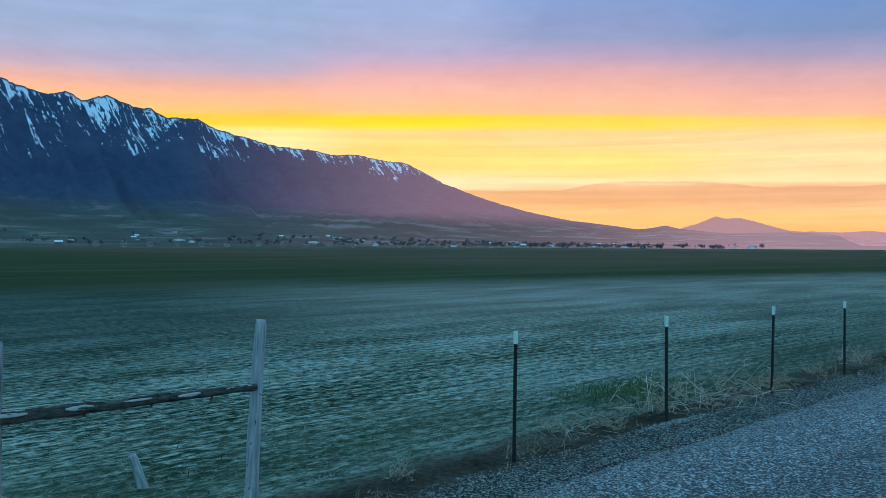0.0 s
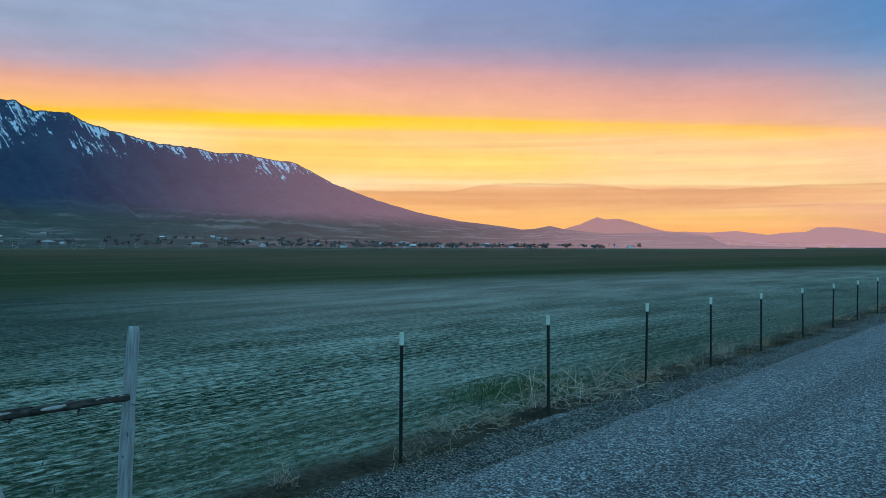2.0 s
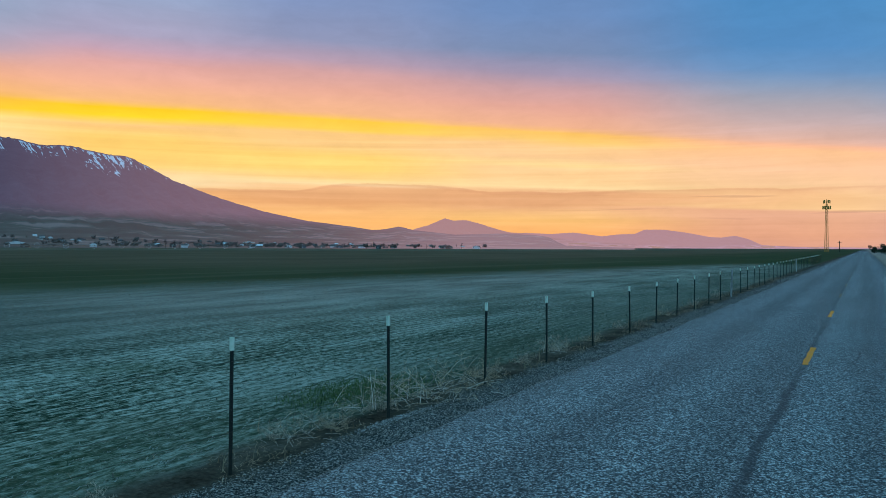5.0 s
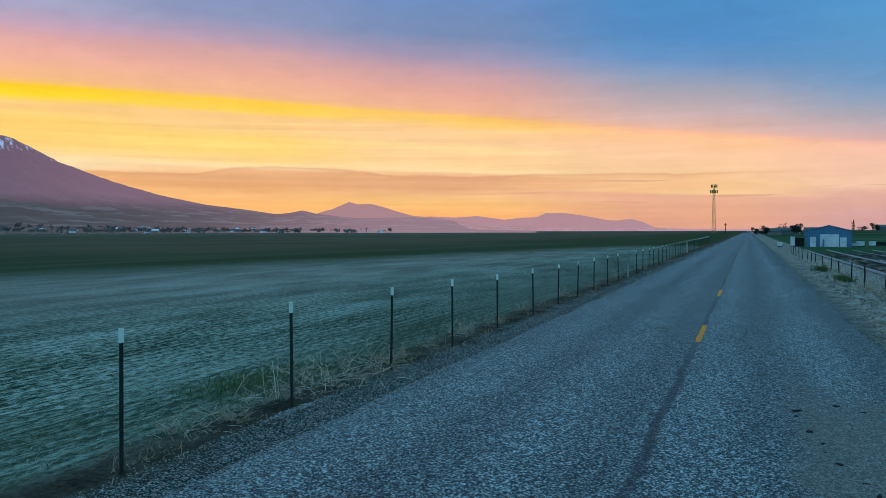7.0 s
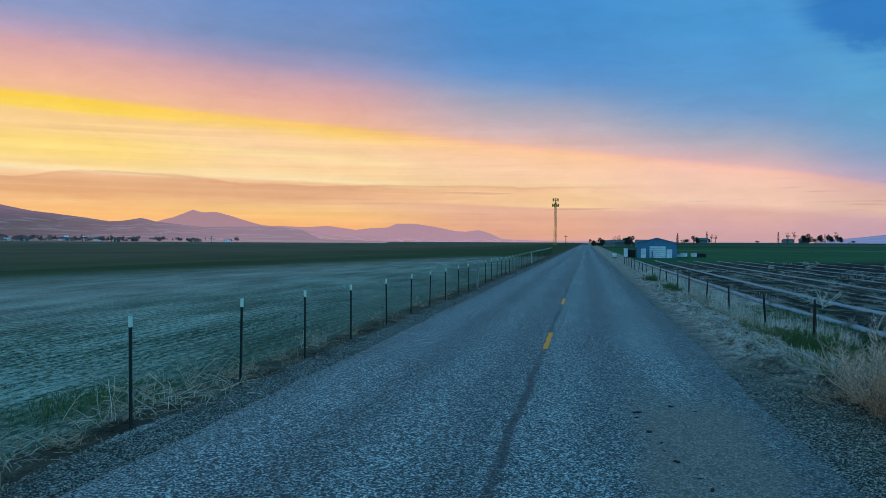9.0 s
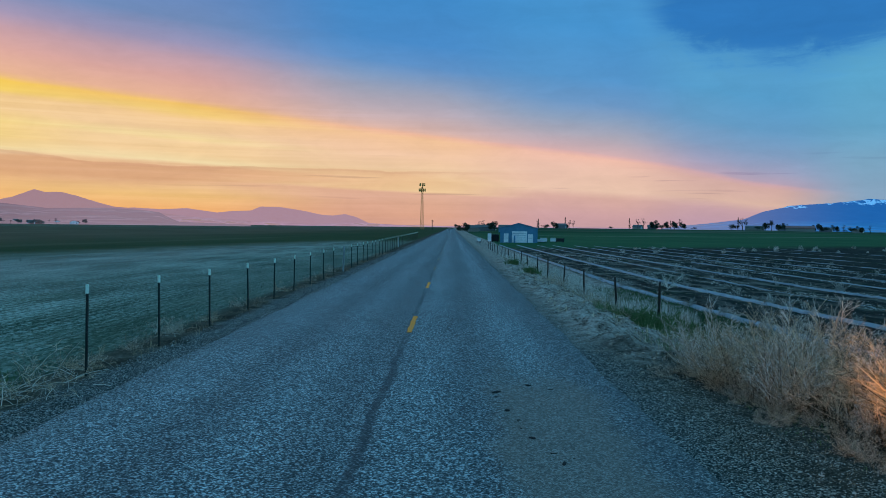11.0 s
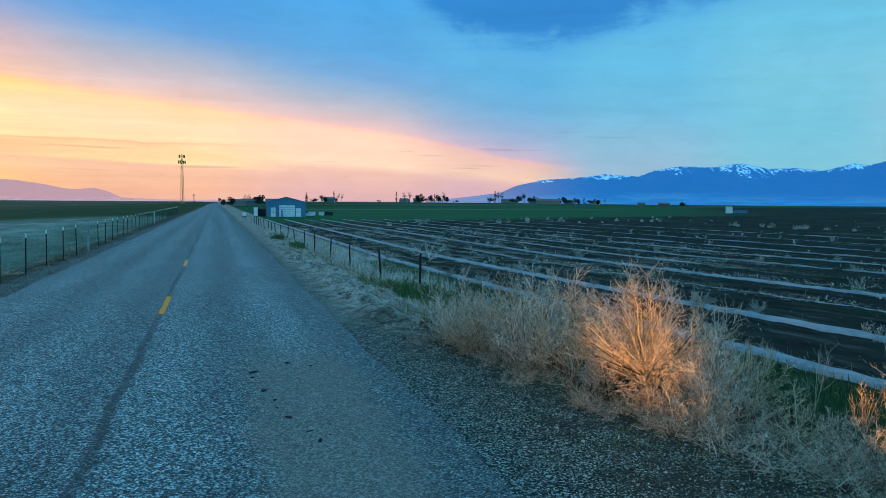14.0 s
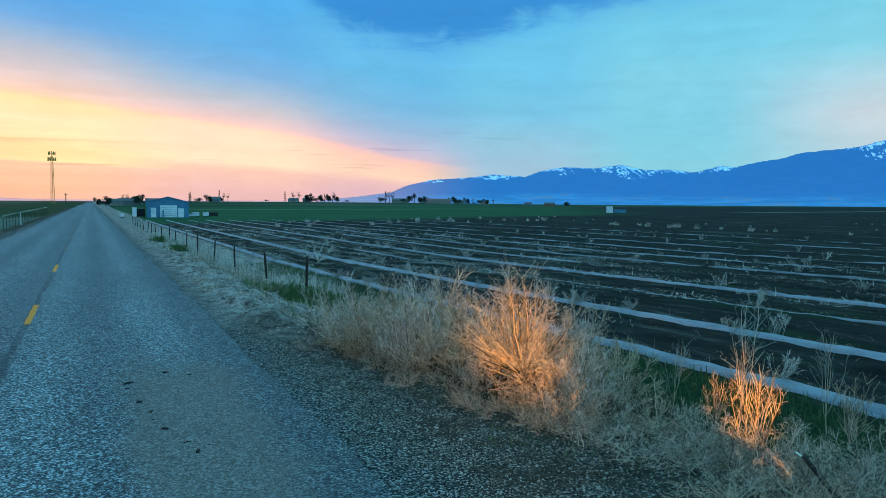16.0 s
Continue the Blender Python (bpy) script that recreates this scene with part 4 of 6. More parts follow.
# ---- corner brace of weathered wood ----
for y, top, lean, seed in ((2.84, 1.70, -2.6, 3.0), (0.70, 1.66, 1.0, 8.0)):
    bm = lumpy_log("fence_post", top + 0.5, 0.064, 0.050, seed, 16, 44, 0.018, 0.26)
    post = thing("fence_post", None, None, "weathered pale grey wooden corner post beside the field", "fence post", "wooden corner posts")
    body = part("shaft", bm, M_GREYWOOD, post)
    post.matrix_world = pose(-5.63, y - 0.23 if y > 2 else y, -0.5, -4.6 if y > 2 else 0, lean * 0.3, 0)
    rs = random.Random(seed)
    for i in range(5):
        bm = bmesh.new()
        box_bm(bm, (0.06, -0.004, 0), (0.06 + rs.uniform(0.03, 0.12), 0.004, 0.006), pose(0, 0, 0.75 + 0.2 * i, 0, rs.uniform(-30, 30), rs.uniform(-70, 30)))
        part("wire_end", bm, M_WIRE, post)
rail = thing("log_rail", None, None, "dark bark-covered log rail between the corner posts", "rail")
part("log", lumpy_log("log", 2.2, 0.030, 0.043, 5.0, 14, 70, 0.014, 0.55), M_BARK, rail)
rail.matrix_world = look((-5.62, 2.71, 1.10), (-5.62, 0.55, 1.13)) @ pose(0, 0, 0, 180, 0, 0)
rs = random.Random(3)


def plate(length, wide, thick, seed):
    """A curled, ragged plate of bark or bare wood, lying along z."""
    bm = bmesh.new()
    n, rows = 7, []
    for i in range(n + 1):
        u = i / n
        w = wide * (0.25 + 0.75 * math.sin(math.pi * (0.08 + 0.84 * u))) * (1 + 0.3 * fbm(u * 4, seed))
        rows.append([bm.verts.new((w * k, -thick * (1 - 0.7 * k * k) * (1 + 0.4 * fbm(u * 5, seed + 3)), length * u)) for k in (-1, -0.4, 0.3, 1)] + [bm.verts.new((0, thick, length * u))])
    for a, b in zip(rows, rows[1:]):
        for k in range(5):
            bm.faces.new((a[k], a[(k + 1) % 5], b[(k + 1) % 5], b[k]))
    bm.faces.new(rows[0][::-1])
    bm.faces.new(rows[-1])
    return bm


for i in range(30):
    bare = i % 5 < 2
    z = 0.03 + 2.05 * rs.random()
    r = 0.031 + 0.012 * z / 2.2
    a = rs.gauss(-25, 40)
    p = part("bare_patch" if bare else "bark_plate", plate(rs.uniform(0.08, 0.26), rs.uniform(0.008, 0.018), 0.006, i), M_BARE if bare else M_BARK, rail, "patch of pale wood where the bark has gone" if bare else "lifted plate of dark bark")
    p.matrix_basis = pose(0.014 * math.sin(z * 1.4 + 5), 0.014 * math.cos(z * 1.05 + 10), z, 0, 0, a) @ pose(0, -r, 0, 0, rs.uniform(-4, 4), 0)
for i in range(4):
    t = Tubes(5)
    t.add([Vector((0, 0.032, 0.4 + 0.5 * i)), Vector((0.01, 0.06 + 0.03 * rs.random(), 0.41 + 0.5 * i))], 0.011, 0.007)
    part("branch_stub", t.mesh("branch_stub"), M_BARK, rail)

stub = thing("broken_post", None, None, "short bleached broken post leaning in the stubble", "post")
part("shaft", lumpy_log("shaft", 0.44, 0.050, 0.043, 17.0, 12, 18, 0.012, 0.35), M_GREYWOOD, stub)
stub.matrix_world = look((-7.45, 2.40, -0.24), (-7.53, 2.29, 0.14)) @ pose(0, 0, 0, 180, 0, 0)

# ---- east fence ----
east_fence = empty("wire_fence", (6.3, 21.0, -0.5), "old sagging wire fence on short rusty stakes above the ditch", "fence")
EAST_INV = east_fence.matrix_world.inverted()
rs = random.Random(12)
tops = []
for k in range(17):
    y = (21.85, 27.1, 33.7, 40.2, 46.8, 52.3)[k] if k < 6 else 52.3 + 6.3 * (k - 5)
    x = 6.3
    z = gz(x, y)
    h = (0.86, 0.65, 0.55, 0.46, 0.51, 0.39)[k] - z if k < 6 else 1.2 + rs.uniform(-0.08, 0.1)
    bm = lumpy_log("stake", h + 0.3, 0.042, 0.036, k * 1.7, 8, 8, 0.012, 0.15)
    p = part("stake", bm, M_STAKE, east_fence)
    p.matrix_parent_inverse = EAST_INV
    m = pose(x, y, z - 0.3, rs.uniform(-4, 4), rs.uniform(-5, 5), 0)
    p.matrix_basis = m
    tops.append((m, h))
for f in (0.35, 0.62, 0.9):
    pts = []
    for (m, h), (m2, h2) in zip(tops, tops[1:]):
        a, b = m @ Vector((0.04, 0, 0.3 + h * f)), m2 @ Vector((0.04, 0, 0.3 + h2 * f))
        pts += [a.lerp(b, s) - Vector((0, 0, 0.10 * s * (1 - s) * 4 * 0.5)) for s in (0, 0.25, 0.5, 0.75)]
    w = part("wire", rod("wire", pts, 0.0025, 3), M_WIRE, east_fence)
    w.matrix_parent_inverse = EAST_INV
stake = thing("leaning_stake", None, None, "rusty broken fence stake leaning in the weeds", "fence post")
part("shaft", lumpy_log("shaft", 0.86, 0.024, 0.022, 4.4, 8, 8, 0.008, 0.12), M_STAKE, stake)
stake.matrix_world = look((6.3, 4.02, -0.30), (6.3, 4.70, 0.20)) @ pose(0, 0, 0, 180, 0, 0)
t = Tubes(5)
t.add([Vector((0, 0, 0.84)), Vector((0.01, 0.04, 0.93))], 0.010, 0.008)
part("wire_stub", t.mesh("wire_stub"), M_TIP, stake)


# ---- weeds ----
def spray(rng, tubes, fine, height, stems, spread, twigs, base=0.12, curl=0.25, tw=0.26, thick=0.0078):
    """A dry branching weed: stems fanning from one root, twigs along them, finer twigs on those."""
    for i in range(stems):
        az = rng.uniform(0, 2 * math.pi)
        tilt = radians(spread) * rng.random() ** 0.6
        length = height * rng.uniform(0.62, 1.05) * (1.0 - 0.18 * tilt)
        d = Vector((math.sin(tilt) * math.cos(az), math.sin(tilt) * math.sin(az), math.cos(tilt)))
        p = Vector((rng.gauss(0, base), rng.gauss(0, base), -0.04))
        path, way = [p], d.copy()
        for s in range(6):
            way = (way + Vector((rng.gauss(0, curl * 0.4), rng.gauss(0, curl * 0.4), rng.gauss(0.06, curl * 0.3)))).normalized()
            path.append(path[-1] + way * (length / 6))
        tubes.add(path, thick * height ** 0.5, 0.0030)
        for j in range(twigs):
            s = (0.2 + 0.8 * rng.random() ** 0.7) * 5.99
            a = path[int(s)].lerp(path[int(s) + 1], s % 1)
            up = (path[int(s) + 1] - path[int(s)]).normalized()
            side = Vector((rng.gauss(0, 1), rng.gauss(0, 1), rng.gauss(0.2, 0.6))).normalized()
            w = (up * 0.75 + side * 0.8).normalized()
            n = tw * rng.uniform(0.4, 1.0) * (1.15 - s / 9) * (0.75 if s > 4.4 else 1.0)
            b = a + w * n + Vector((0, 0, 0.02))
            fine.add([a, a.lerp(b, 0.5) + side * 0.012, b], 0.0034, 0.0)
            for q in range(4):
                c = a.lerp(b, rng.uniform(0.3, 1.0))
                e = (w + Vector((rng.gauss(0, 0.6), rng.gauss(0, 0.6), rng.gauss(0.1, 0.5)))).normalized()
                fine.add([c, c + e * rng.uniform(0.03, 0.11) * min(1.0, 0.3 + tw * 3.0)], 0.0028, 0.0)


def weed_kind(name, seed, height, stems, spread, twigs, mat_a, mat_b, label, category, group, base=0.12, curl=0.25, tw=0.26, trunk=0.0):
    rng = random.Random(seed)
    a, b = Tubes(4), Tubes(3)
    spray(rng, a, b, height, stems, spread, twigs, base, curl, tw)
    if trunk:
        a.add([Vector((0, 0, -0.1)), Vector((0.02, 0.01, height * 0.25)), Vector((0.05, -0.02, height * 0.6))], trunk, trunk * 0.4)
        for i in range(12):
            q = Vector((0.02, 0, height * (0.10 + 0.04 * i)))
            e = Vector((rng.uniform(-1, 1), rng.uniform(-1, 1), 0.75)).normalized() * height * 0.5
            a.add([q, q + e * 0.5 + Vector((0, 0, -0.02)), q + e], trunk * 0.55, 0.002)
    ob = thing(name, None, None, label, category, group)
    tagged(part("stem_fan", a.mesh("stem_fan"), mat_a, ob), kind="stuff")
    tagged(part("twig_spray", b.mesh("twig_spray"), mat_b, ob), kind="stuff")
    return ob


def plant(proto, x, y, scale=1.0, turn=0.0, tilt=(0.0, 0.0), dz=0.0, tall=1.0):
    ob = copy_thing(proto, pose(x, y, gz(x, y) + dz, tilt[0], tilt[1], turn))
    ob.scale = (scale, scale, scale * tall)
    return ob


def shrub(rng, wood, fine, height, limbs, spread, branches, twigs, trunk=0.012, stem=0.25, lean=(0.0, 0.0), lift=0.12, tip=0.10, thin=1.0, base=0.0):
    """A dead bushy weed: a short trunk, limbs arching up and out of it, side branches on the limbs and fine twigs on those."""
    top = Vector((0.04 * height + lean[0] * stem, lean[1] * stem, stem * height))
    low = Vector((0, 0, -0.08))
    wood.add([low, low.lerp(top, 0.5) + Vector((0.015, -0.01, 0)), top], trunk, trunk * 0.7)
    for i in range(limbs):
        az = 2 * math.pi * (i + rng.uniform(-0.4, 0.4)) / limbs * 2.4
        tilt = radians(spread) * (0.12 + 0.88 * rng.random() ** 0.7)
        way = Vector((math.sin(tilt) * math.cos(az) + lean[0], math.sin(tilt) * math.sin(az) + lean[1], math.cos(tilt))).normalized()
        p = low.lerp(top, rng.uniform(0.45, 1.0)) + Vector((rng.gauss(0, base), rng.gauss(0, base), 0))
        length = height * rng.uniform(0.62, 0.98) * (1 - 0.22 * tilt)
        path = [p]
        for k in range(6):
            way = (way + Vector((rng.gauss(0, 0.10), rng.gauss(0, 0.10), lift + rng.gauss(0, 0.06)))).normalized()
            path.append(path[-1] + way * (length / 6))
        wood.add(path, trunk * rng.uniform(0.38, 0.6), 0.0022 * thin)
        for j in range(branches):
            u = (0.16 + 0.84 * rng.random() ** 0.8) * 5.99
            a = path[int(u)].lerp(path[int(u) + 1], u % 1)
            fore = (path[int(u) + 1] - path[int(u)]).normalized()
            side = Vector((rng.gauss(0, 1), rng.gauss(0, 1), rng.gauss(0.1, 0.5))).normalized()
            w = (fore * 0.75 + side * 0.78 + Vector((0, 0, 0.06))).normalized()
            n = length * rng.uniform(0.16, 0.40) * (1.2 - u / 9)
            b = a + w * n * 0.5
            w2 = (w + Vector((rng.gauss(0, 0.15), rng.gauss(0, 0.15), lift * 1.5))).normalized()
            c = b + w2 * n * 0.5
            fine.add([a, b, c], 0.0034 * thin, 0.0016 * thin)
            for q in range(twigs):
                v = rng.uniform(0.25, 1.0)
                d = a.lerp(b, v * 2) if v < 0.5 else b.lerp(c, v * 2 - 1)
                e = (w2 * 0.6 + Vector((rng.gauss(0, 0.6), rng.gauss(0, 0.6), rng.gauss(0.12, 0.45)))).normalized()
                m = tip * rng.uniform(0.35, 1.2)
                f = d + e * m
                fine.add([d, f], 0.0024 * thin, 0.0)
                if m > tip * 0.7:
                    h = d.lerp(f, 0.55)
                    fine.add([h, h + (e + Vector((rng.gauss(0, 0.7), rng.gauss(0, 0.7), 0.2))).normalized() * m * 0.5], 0.0020 * thin, 0.0)


def shrub_kind(name, seed, mat_a, mat_b, label, category, group, **how):
    rng = random.Random(seed)
    a, b = Tubes(4), Tubes(3)
    shrub(rng, a, b, **how)
    ob = thing(name, None, None, label, category, group)
    tagged(part("stem_fan", a.mesh("stem_fan"), mat_a, ob), kind="stuff")
    tagged(part("twig_spray", b.mesh("twig_spray"), mat_b, ob), kind="stuff")
    return ob


big_weed = [shrub_kind("dry_weed_bush", 20 + i, M_DRY, M_PALE if i % 2 else M_HAY, "tall bushy dry weed with bleached feathery twigs on the verge", "dry bush", "dry weeds on the verge",
                       height=1.3, limbs=34, spread=(78, 70, 86, 74)[i], branches=13, twigs=5, trunk=0.011, stem=0.10, lean=(0.05 * (i - 1.5), -0.06), lift=(0.05, 0.07, 0.03, 0.06)[i], tip=0.10, base=0.10) for i in range(4)]
amber_weed = shrub_kind("dry_weed_bush", 31, M_DRY, M_HAY, "broad dry weed on one pale trunk, lit amber by lamp", "dry bush", "dry weeds on the verge",
                        height=1.5, limbs=44, spread=84, branches=15, twigs=5, trunk=0.024, stem=0.26, lean=(-0.20, -0.14), lift=0.03, tip=0.12, thin=0.8)
stalk_weed = [shrub_kind("weed_stalk", 40 + i, M_DRY, M_DRY, "upright dry weed stalk with seed heads beside the ditch", "weed", "upright weed stalks",
                         height=1.3, limbs=(10, 9)[i], spread=(44, 40)[i], branches=20, twigs=5, trunk=0.013, stem=0.04, lift=0.15, tip=0.03, thin=1.3) for i in range(2)]
thin_stalk = shrub_kind("weed_stalk", 46, M_DRY, M_TUMBLE, "thin dry weed stalk rising above the ditch", "weed", "upright weed stalks", height=1.3, limbs=5, spread=24, branches=9, twigs=5, trunk=0.008, stem=0.3, lift=0.1, tip=0.05)
low_weed = [shrub_kind("low_dry_weed", 50 + i, M_LOW, M_LOW if i else M_HAY, "low sprawling grey-brown weed on the gravel verge", "dry weed", "low weeds on the verge",
                       height=0.74, limbs=26, spread=100, branches=9, twigs=4, trunk=0.008, stem=0.08, lift=0.035, tip=0.10, base=0.12) for i in range(3)]
tumble = [shrub_kind("tumbleweed", 60 + i, M_TUMBLE, M_TUMBLE, "grey tumbleweed caught on the tilled field", "tumbleweed", "tumbleweeds on the field", height=0.62, limbs=22, spread=100, branches=8, twigs=3, trunk=0.010, stem=0.2, lift=0.05, tip=0.10, thin=1.5) for i in range(2)]
heap = shrub_kind("tumbleweed", 63, M_PALE, M_PALE, "low bleached heap of tumbleweed at the edge of the tilled land", "tumbleweed", "tumbleweeds on the field", height=0.55, limbs=30, spread=120, branches=7, twigs=3, trunk=0.012, stem=0.1, lift=0.03, tip=0.12, thin=2.2)
green_weed = weed_kind("green_weed", 70, 0.48, 80, 66, 12, M_FRESH, M_FRESH, "clump of fresh green weed under the fence", "weed", "green clumps on the verge", 0.22, 0.3, 0.2)
wreck = shrub_kind("tumbleweed", 66, M_PALE, M_PALE, "large bleached dead weed sprawling over a field ridge", "tumbleweed", "tumbleweeds on the field", height=1.7, limbs=13, spread=88, branches=7, twigs=3, trunk=0.022, stem=0.1, lift=0.03, tip=0.20, thin=2.4)
wreck.matrix_world = pose(11.6, 39.5, gz(11.6, 39.5), 0, 0, 30)

# the bank of tall weeds
amber_weed.matrix_world = pose(5.9, 8.9, gz(5.9, 8.9), 0, 0, 0)
amber_weed.scale = (1.28, 1.28, 1.12)
for i, (x, y, s, k) in enumerate(((5.35, 9.9, 0.78, 0), (5.05, 10.7, 0.86, 1), (4.85, 11.6, 0.90, 2), (4.6, 12.6, 0.82, 3), (5.5, 11.2, 1.02, 0), (5.1, 12.9, 0.86, 1), (6.3, 9.9, 1.02, 3), (6.55, 8.6, 0.80, 2),
                                  (5.45, 9.2, 0.50, 1), (6.95, 8.1, 0.62, 0), (6.0, 10.9, 1.0, 2), (5.75, 12.3, 0.95, 3), (6.4, 11.8, 0.95, 1), (5.4, 14.0, 0.70, 0), (6.95, 9.2, 0.70, 3), (4.7, 13.6, 0.55, 2),
                                  (5.6, 8.1, 0.42, 2), (6.2, 7.9, 0.62, 1), (6.9, 10.4, 0.85, 0), (6.1, 13.4, 0.75, 2), (4.45, 11.9, 0.5, 0))):
    ob = big_weed[k] if (i < 4) else plant(big_weed[k], x, y)
    ob.matrix_world = pose(x, y, gz(x, y), 0, 0, 53 * i)
    ob.scale = (s * 1.18, s * 1.18, s * (1.24 + 0.14 * math.sin(i * 2.3)))
# single stalks further along
for i, (x, y, s, k) in enumerate(((6.66, 5.66, 1.12, 0), (8.05, 5.5, 0.75, 1), (7.5, 6.9, 0.6, 1), (8.1, 4.8, 0.7, 0))):
    ob = stalk_weed[k] if i < 2 else plant(stalk_weed[k], x, y)
    ob.matrix_world = pose(x, y, gz(x, y), 0, 0, 71 * i)
    ob.scale = (s * 0.72, s * 0.72, s)
for i, (x, y, s) in enumerate(((7.5, 6.6, 1.15), (8.3, 6.0, 0.9), (6.4, 9.3, 1.2), (6.0, 11.5, 1.15), (6.7, 8.6, 1.0), (5.6, 12.5, 1.05), (6.6, 10.5, 1.1), (7.3, 7.5, 0.7))):
    ob = thin_stalk if i == 0 else plant(thin_stalk, x, y)
    ob.matrix_world = pose(x, y, gz(x, y), 4 * math.sin(i * 2.1), 4 * math.cos(i * 1.7), 97 * i)
    ob.scale = (s, s, s)
rs = random.Random(77)
for i in range(104):
    y = rs.uniform(2.8, 8.8)
    x = rs.uniform(5.35, 6.9) + 0.20 * max(0.0, 6.4 - y) * rs.random() * 2
    if i > 72:
        x, y = rs.uniform(4.5, 6.8), rs.uniform(12, 40)
    s = rs.uniform(0.5, 1.1)
    ob = low_weed[i % 3] if i < 3 else plant(low_weed[i % 3], x, y)
    ob.matrix_world = pose(x, y, gz(x, y), rs.uniform(-10, 10), rs.uniform(-10, 10), rs.uniform(0, 360))
    ob.scale = (s, s, s * rs.uniform(0.6, 1.0))
rs = random.Random(78)
for i in range(46):
    y = rs.uniform(7.4, 14.0)
    x = 5.25 - 0.13 * (y - 9.0) + rs.gauss(-0.25, 0.28)
    ob = plant(low_weed[i % 3], x, y)
    s = rs.uniform(0.22, 0.55)
    ob.matrix_world = pose(x, y, gz(x, y), rs.uniform(-12, 12), rs.uniform(-12, 12), rs.uniform(0, 360))
    ob.scale = (s, s, s)
for i, (x, y, s) in enumerate(((5.75, 20.6, 1.7), (6.5, 21.4, 1.3), (5.4, 21.6, 1.1), (6.2, 18.8, 0.9), (4.4, 38.0, 0.9), (4.6, 41.0, 0.8), (4.2, 47, 1.0), (7.4, 12.0, 0.8), (7.8, 14.5, 0.9))):
    ob = green_weed if i == 0 else plant(green_weed, x, y)
    ob.matrix_world = pose(x, y, gz(x, y), 0, 0, 40 * i)
    ob.scale = (s, s, s)
# tangles of bleached straw against the west fence
tangle = [shrub_kind("straw_tangle", 90 + i, M_PALE, M_HAY, "tangle of bent tan straw stalks against the fence", "dry weed", "straw tangles under the fence",
                     height=0.75, limbs=34, spread=88, branches=3, twigs=2, trunk=0.008, stem=0.06, lift=-0.10, tip=0.10, base=0.28) for i in range(2)]
for i, (x, y, s) in enumerate(((-6.2, 10.3, 1.0), (-6.0, 11.5, 1.05), (-6.6, 11.0, 0.9), (-6.1, 12.5, 0.75), (-6.3, 9.4, 0.7), (-5.8, 10.8, 0.7), (-6.2, 17.2, 0.75), (-6.1, 7.6, 0.5), (-6.2, 13.6, 0.5), (-6.2, 8.4, 0.5))):
    ob = tangle[i % 2] if i < 2 else plant(tangle[i % 2], x, y)
    ob.matrix_world = pose(x, y, gz(x, y), 0, 0, 67 * i)
    ob.scale = (s * 1.2, s * 1.2, s)
# clumps under the west fence
for i, (x, y, s) in enumerate(((-5.95, 12.9, 0.7), (-6.1, 9.6, 0.6), (-6.3, 7.4, 0.45), (-5.9, 8.2, 0.4), (-6.0, 15.0, 0.55), (-6.1, 17.3, 0.8), (-5.95, 19.6, 0.5),
                               (-6.05, 4.6, 0.4), (-6.2, 23.0, 0.6), (-6.1, 28.5, 0.7), (-6.1, 34.0, 0.7), (-6.3, 41.0, 0.8))):
    plant(low_weed[i % 3], x, y, s, 61 * i, tall=0.55 if s > 1 else 0.8)


# ---- ridges of bleached cover on the tilled field ----
def ridge_x(k):
    return (9.9, 13.4, 17.4, 20.5, 24.8, 28.6, 33.2, 38.4, 45.0, 53.0, 62.0)[k]


def ridge_mesh(k, start):
    rng = random.Random(300 + k)
    verts, faces = [], []
    ys = np.concatenate([np.arange(-16, 40, 0.4), np.arange(40, 150, 1.2)])
    ys = ys[ys >= start]
    prof = [(-1.0, -0.35), (-0.75, 0.38), (-0.4, 0.82), (0.0, 1.0), (0.4, 0.8), (0.75, 0.36), (1.0, -0.35)]
    x0 = ridge_x(k)
    wide = (0.27, 0.25, 0.12, 0.18, 0.13, 0.15, 0.13)[k] if k < 7 else 0.10
    whole = k in (0, 1, 3, 5)
    for i, y in enumerate(ys):
        size = 0.8 + (0.07 if k < 2 else 0.22 if whole else 0.4) * fbm(y * 0.6, k * 3.1, 0.0, 5)
        if k >= 2:
            size *= float(step(-0.55, -0.15, fbm(y * 0.16, k * 7.7, 5.0, 5) + (0.25 if whole else -0.12) - 0.06 * max(0, k - 5)))
        if k == 2:
            size *= float(step(13.5, 11.5, y) + step(33, 37, y))
        cx = x0 + 0.05 * fbm(y * 0.06, k * 1.9, 2.0, 2)
        g0 = gz(cx, y)
        for u, h in prof:
            verts.append((cx + wide * u * (0.94 + 0.12 * rng.random()), y, g0 + ((0.12, 0.12, 0.08, 0.11, 0.085)[min(k, 4)] * max(0.05, size) * h if h > 0 else -0.06) + 0.007 * rng.uniform(-1, 1)))
        if i:
            m = len(prof)
            for j in range(m - 1):
                a = (i - 1) * m + j
                faces.append((a, a + 1, a + m + 1, a + m))
    return mesh_from("furrow_ridge", verts, faces)


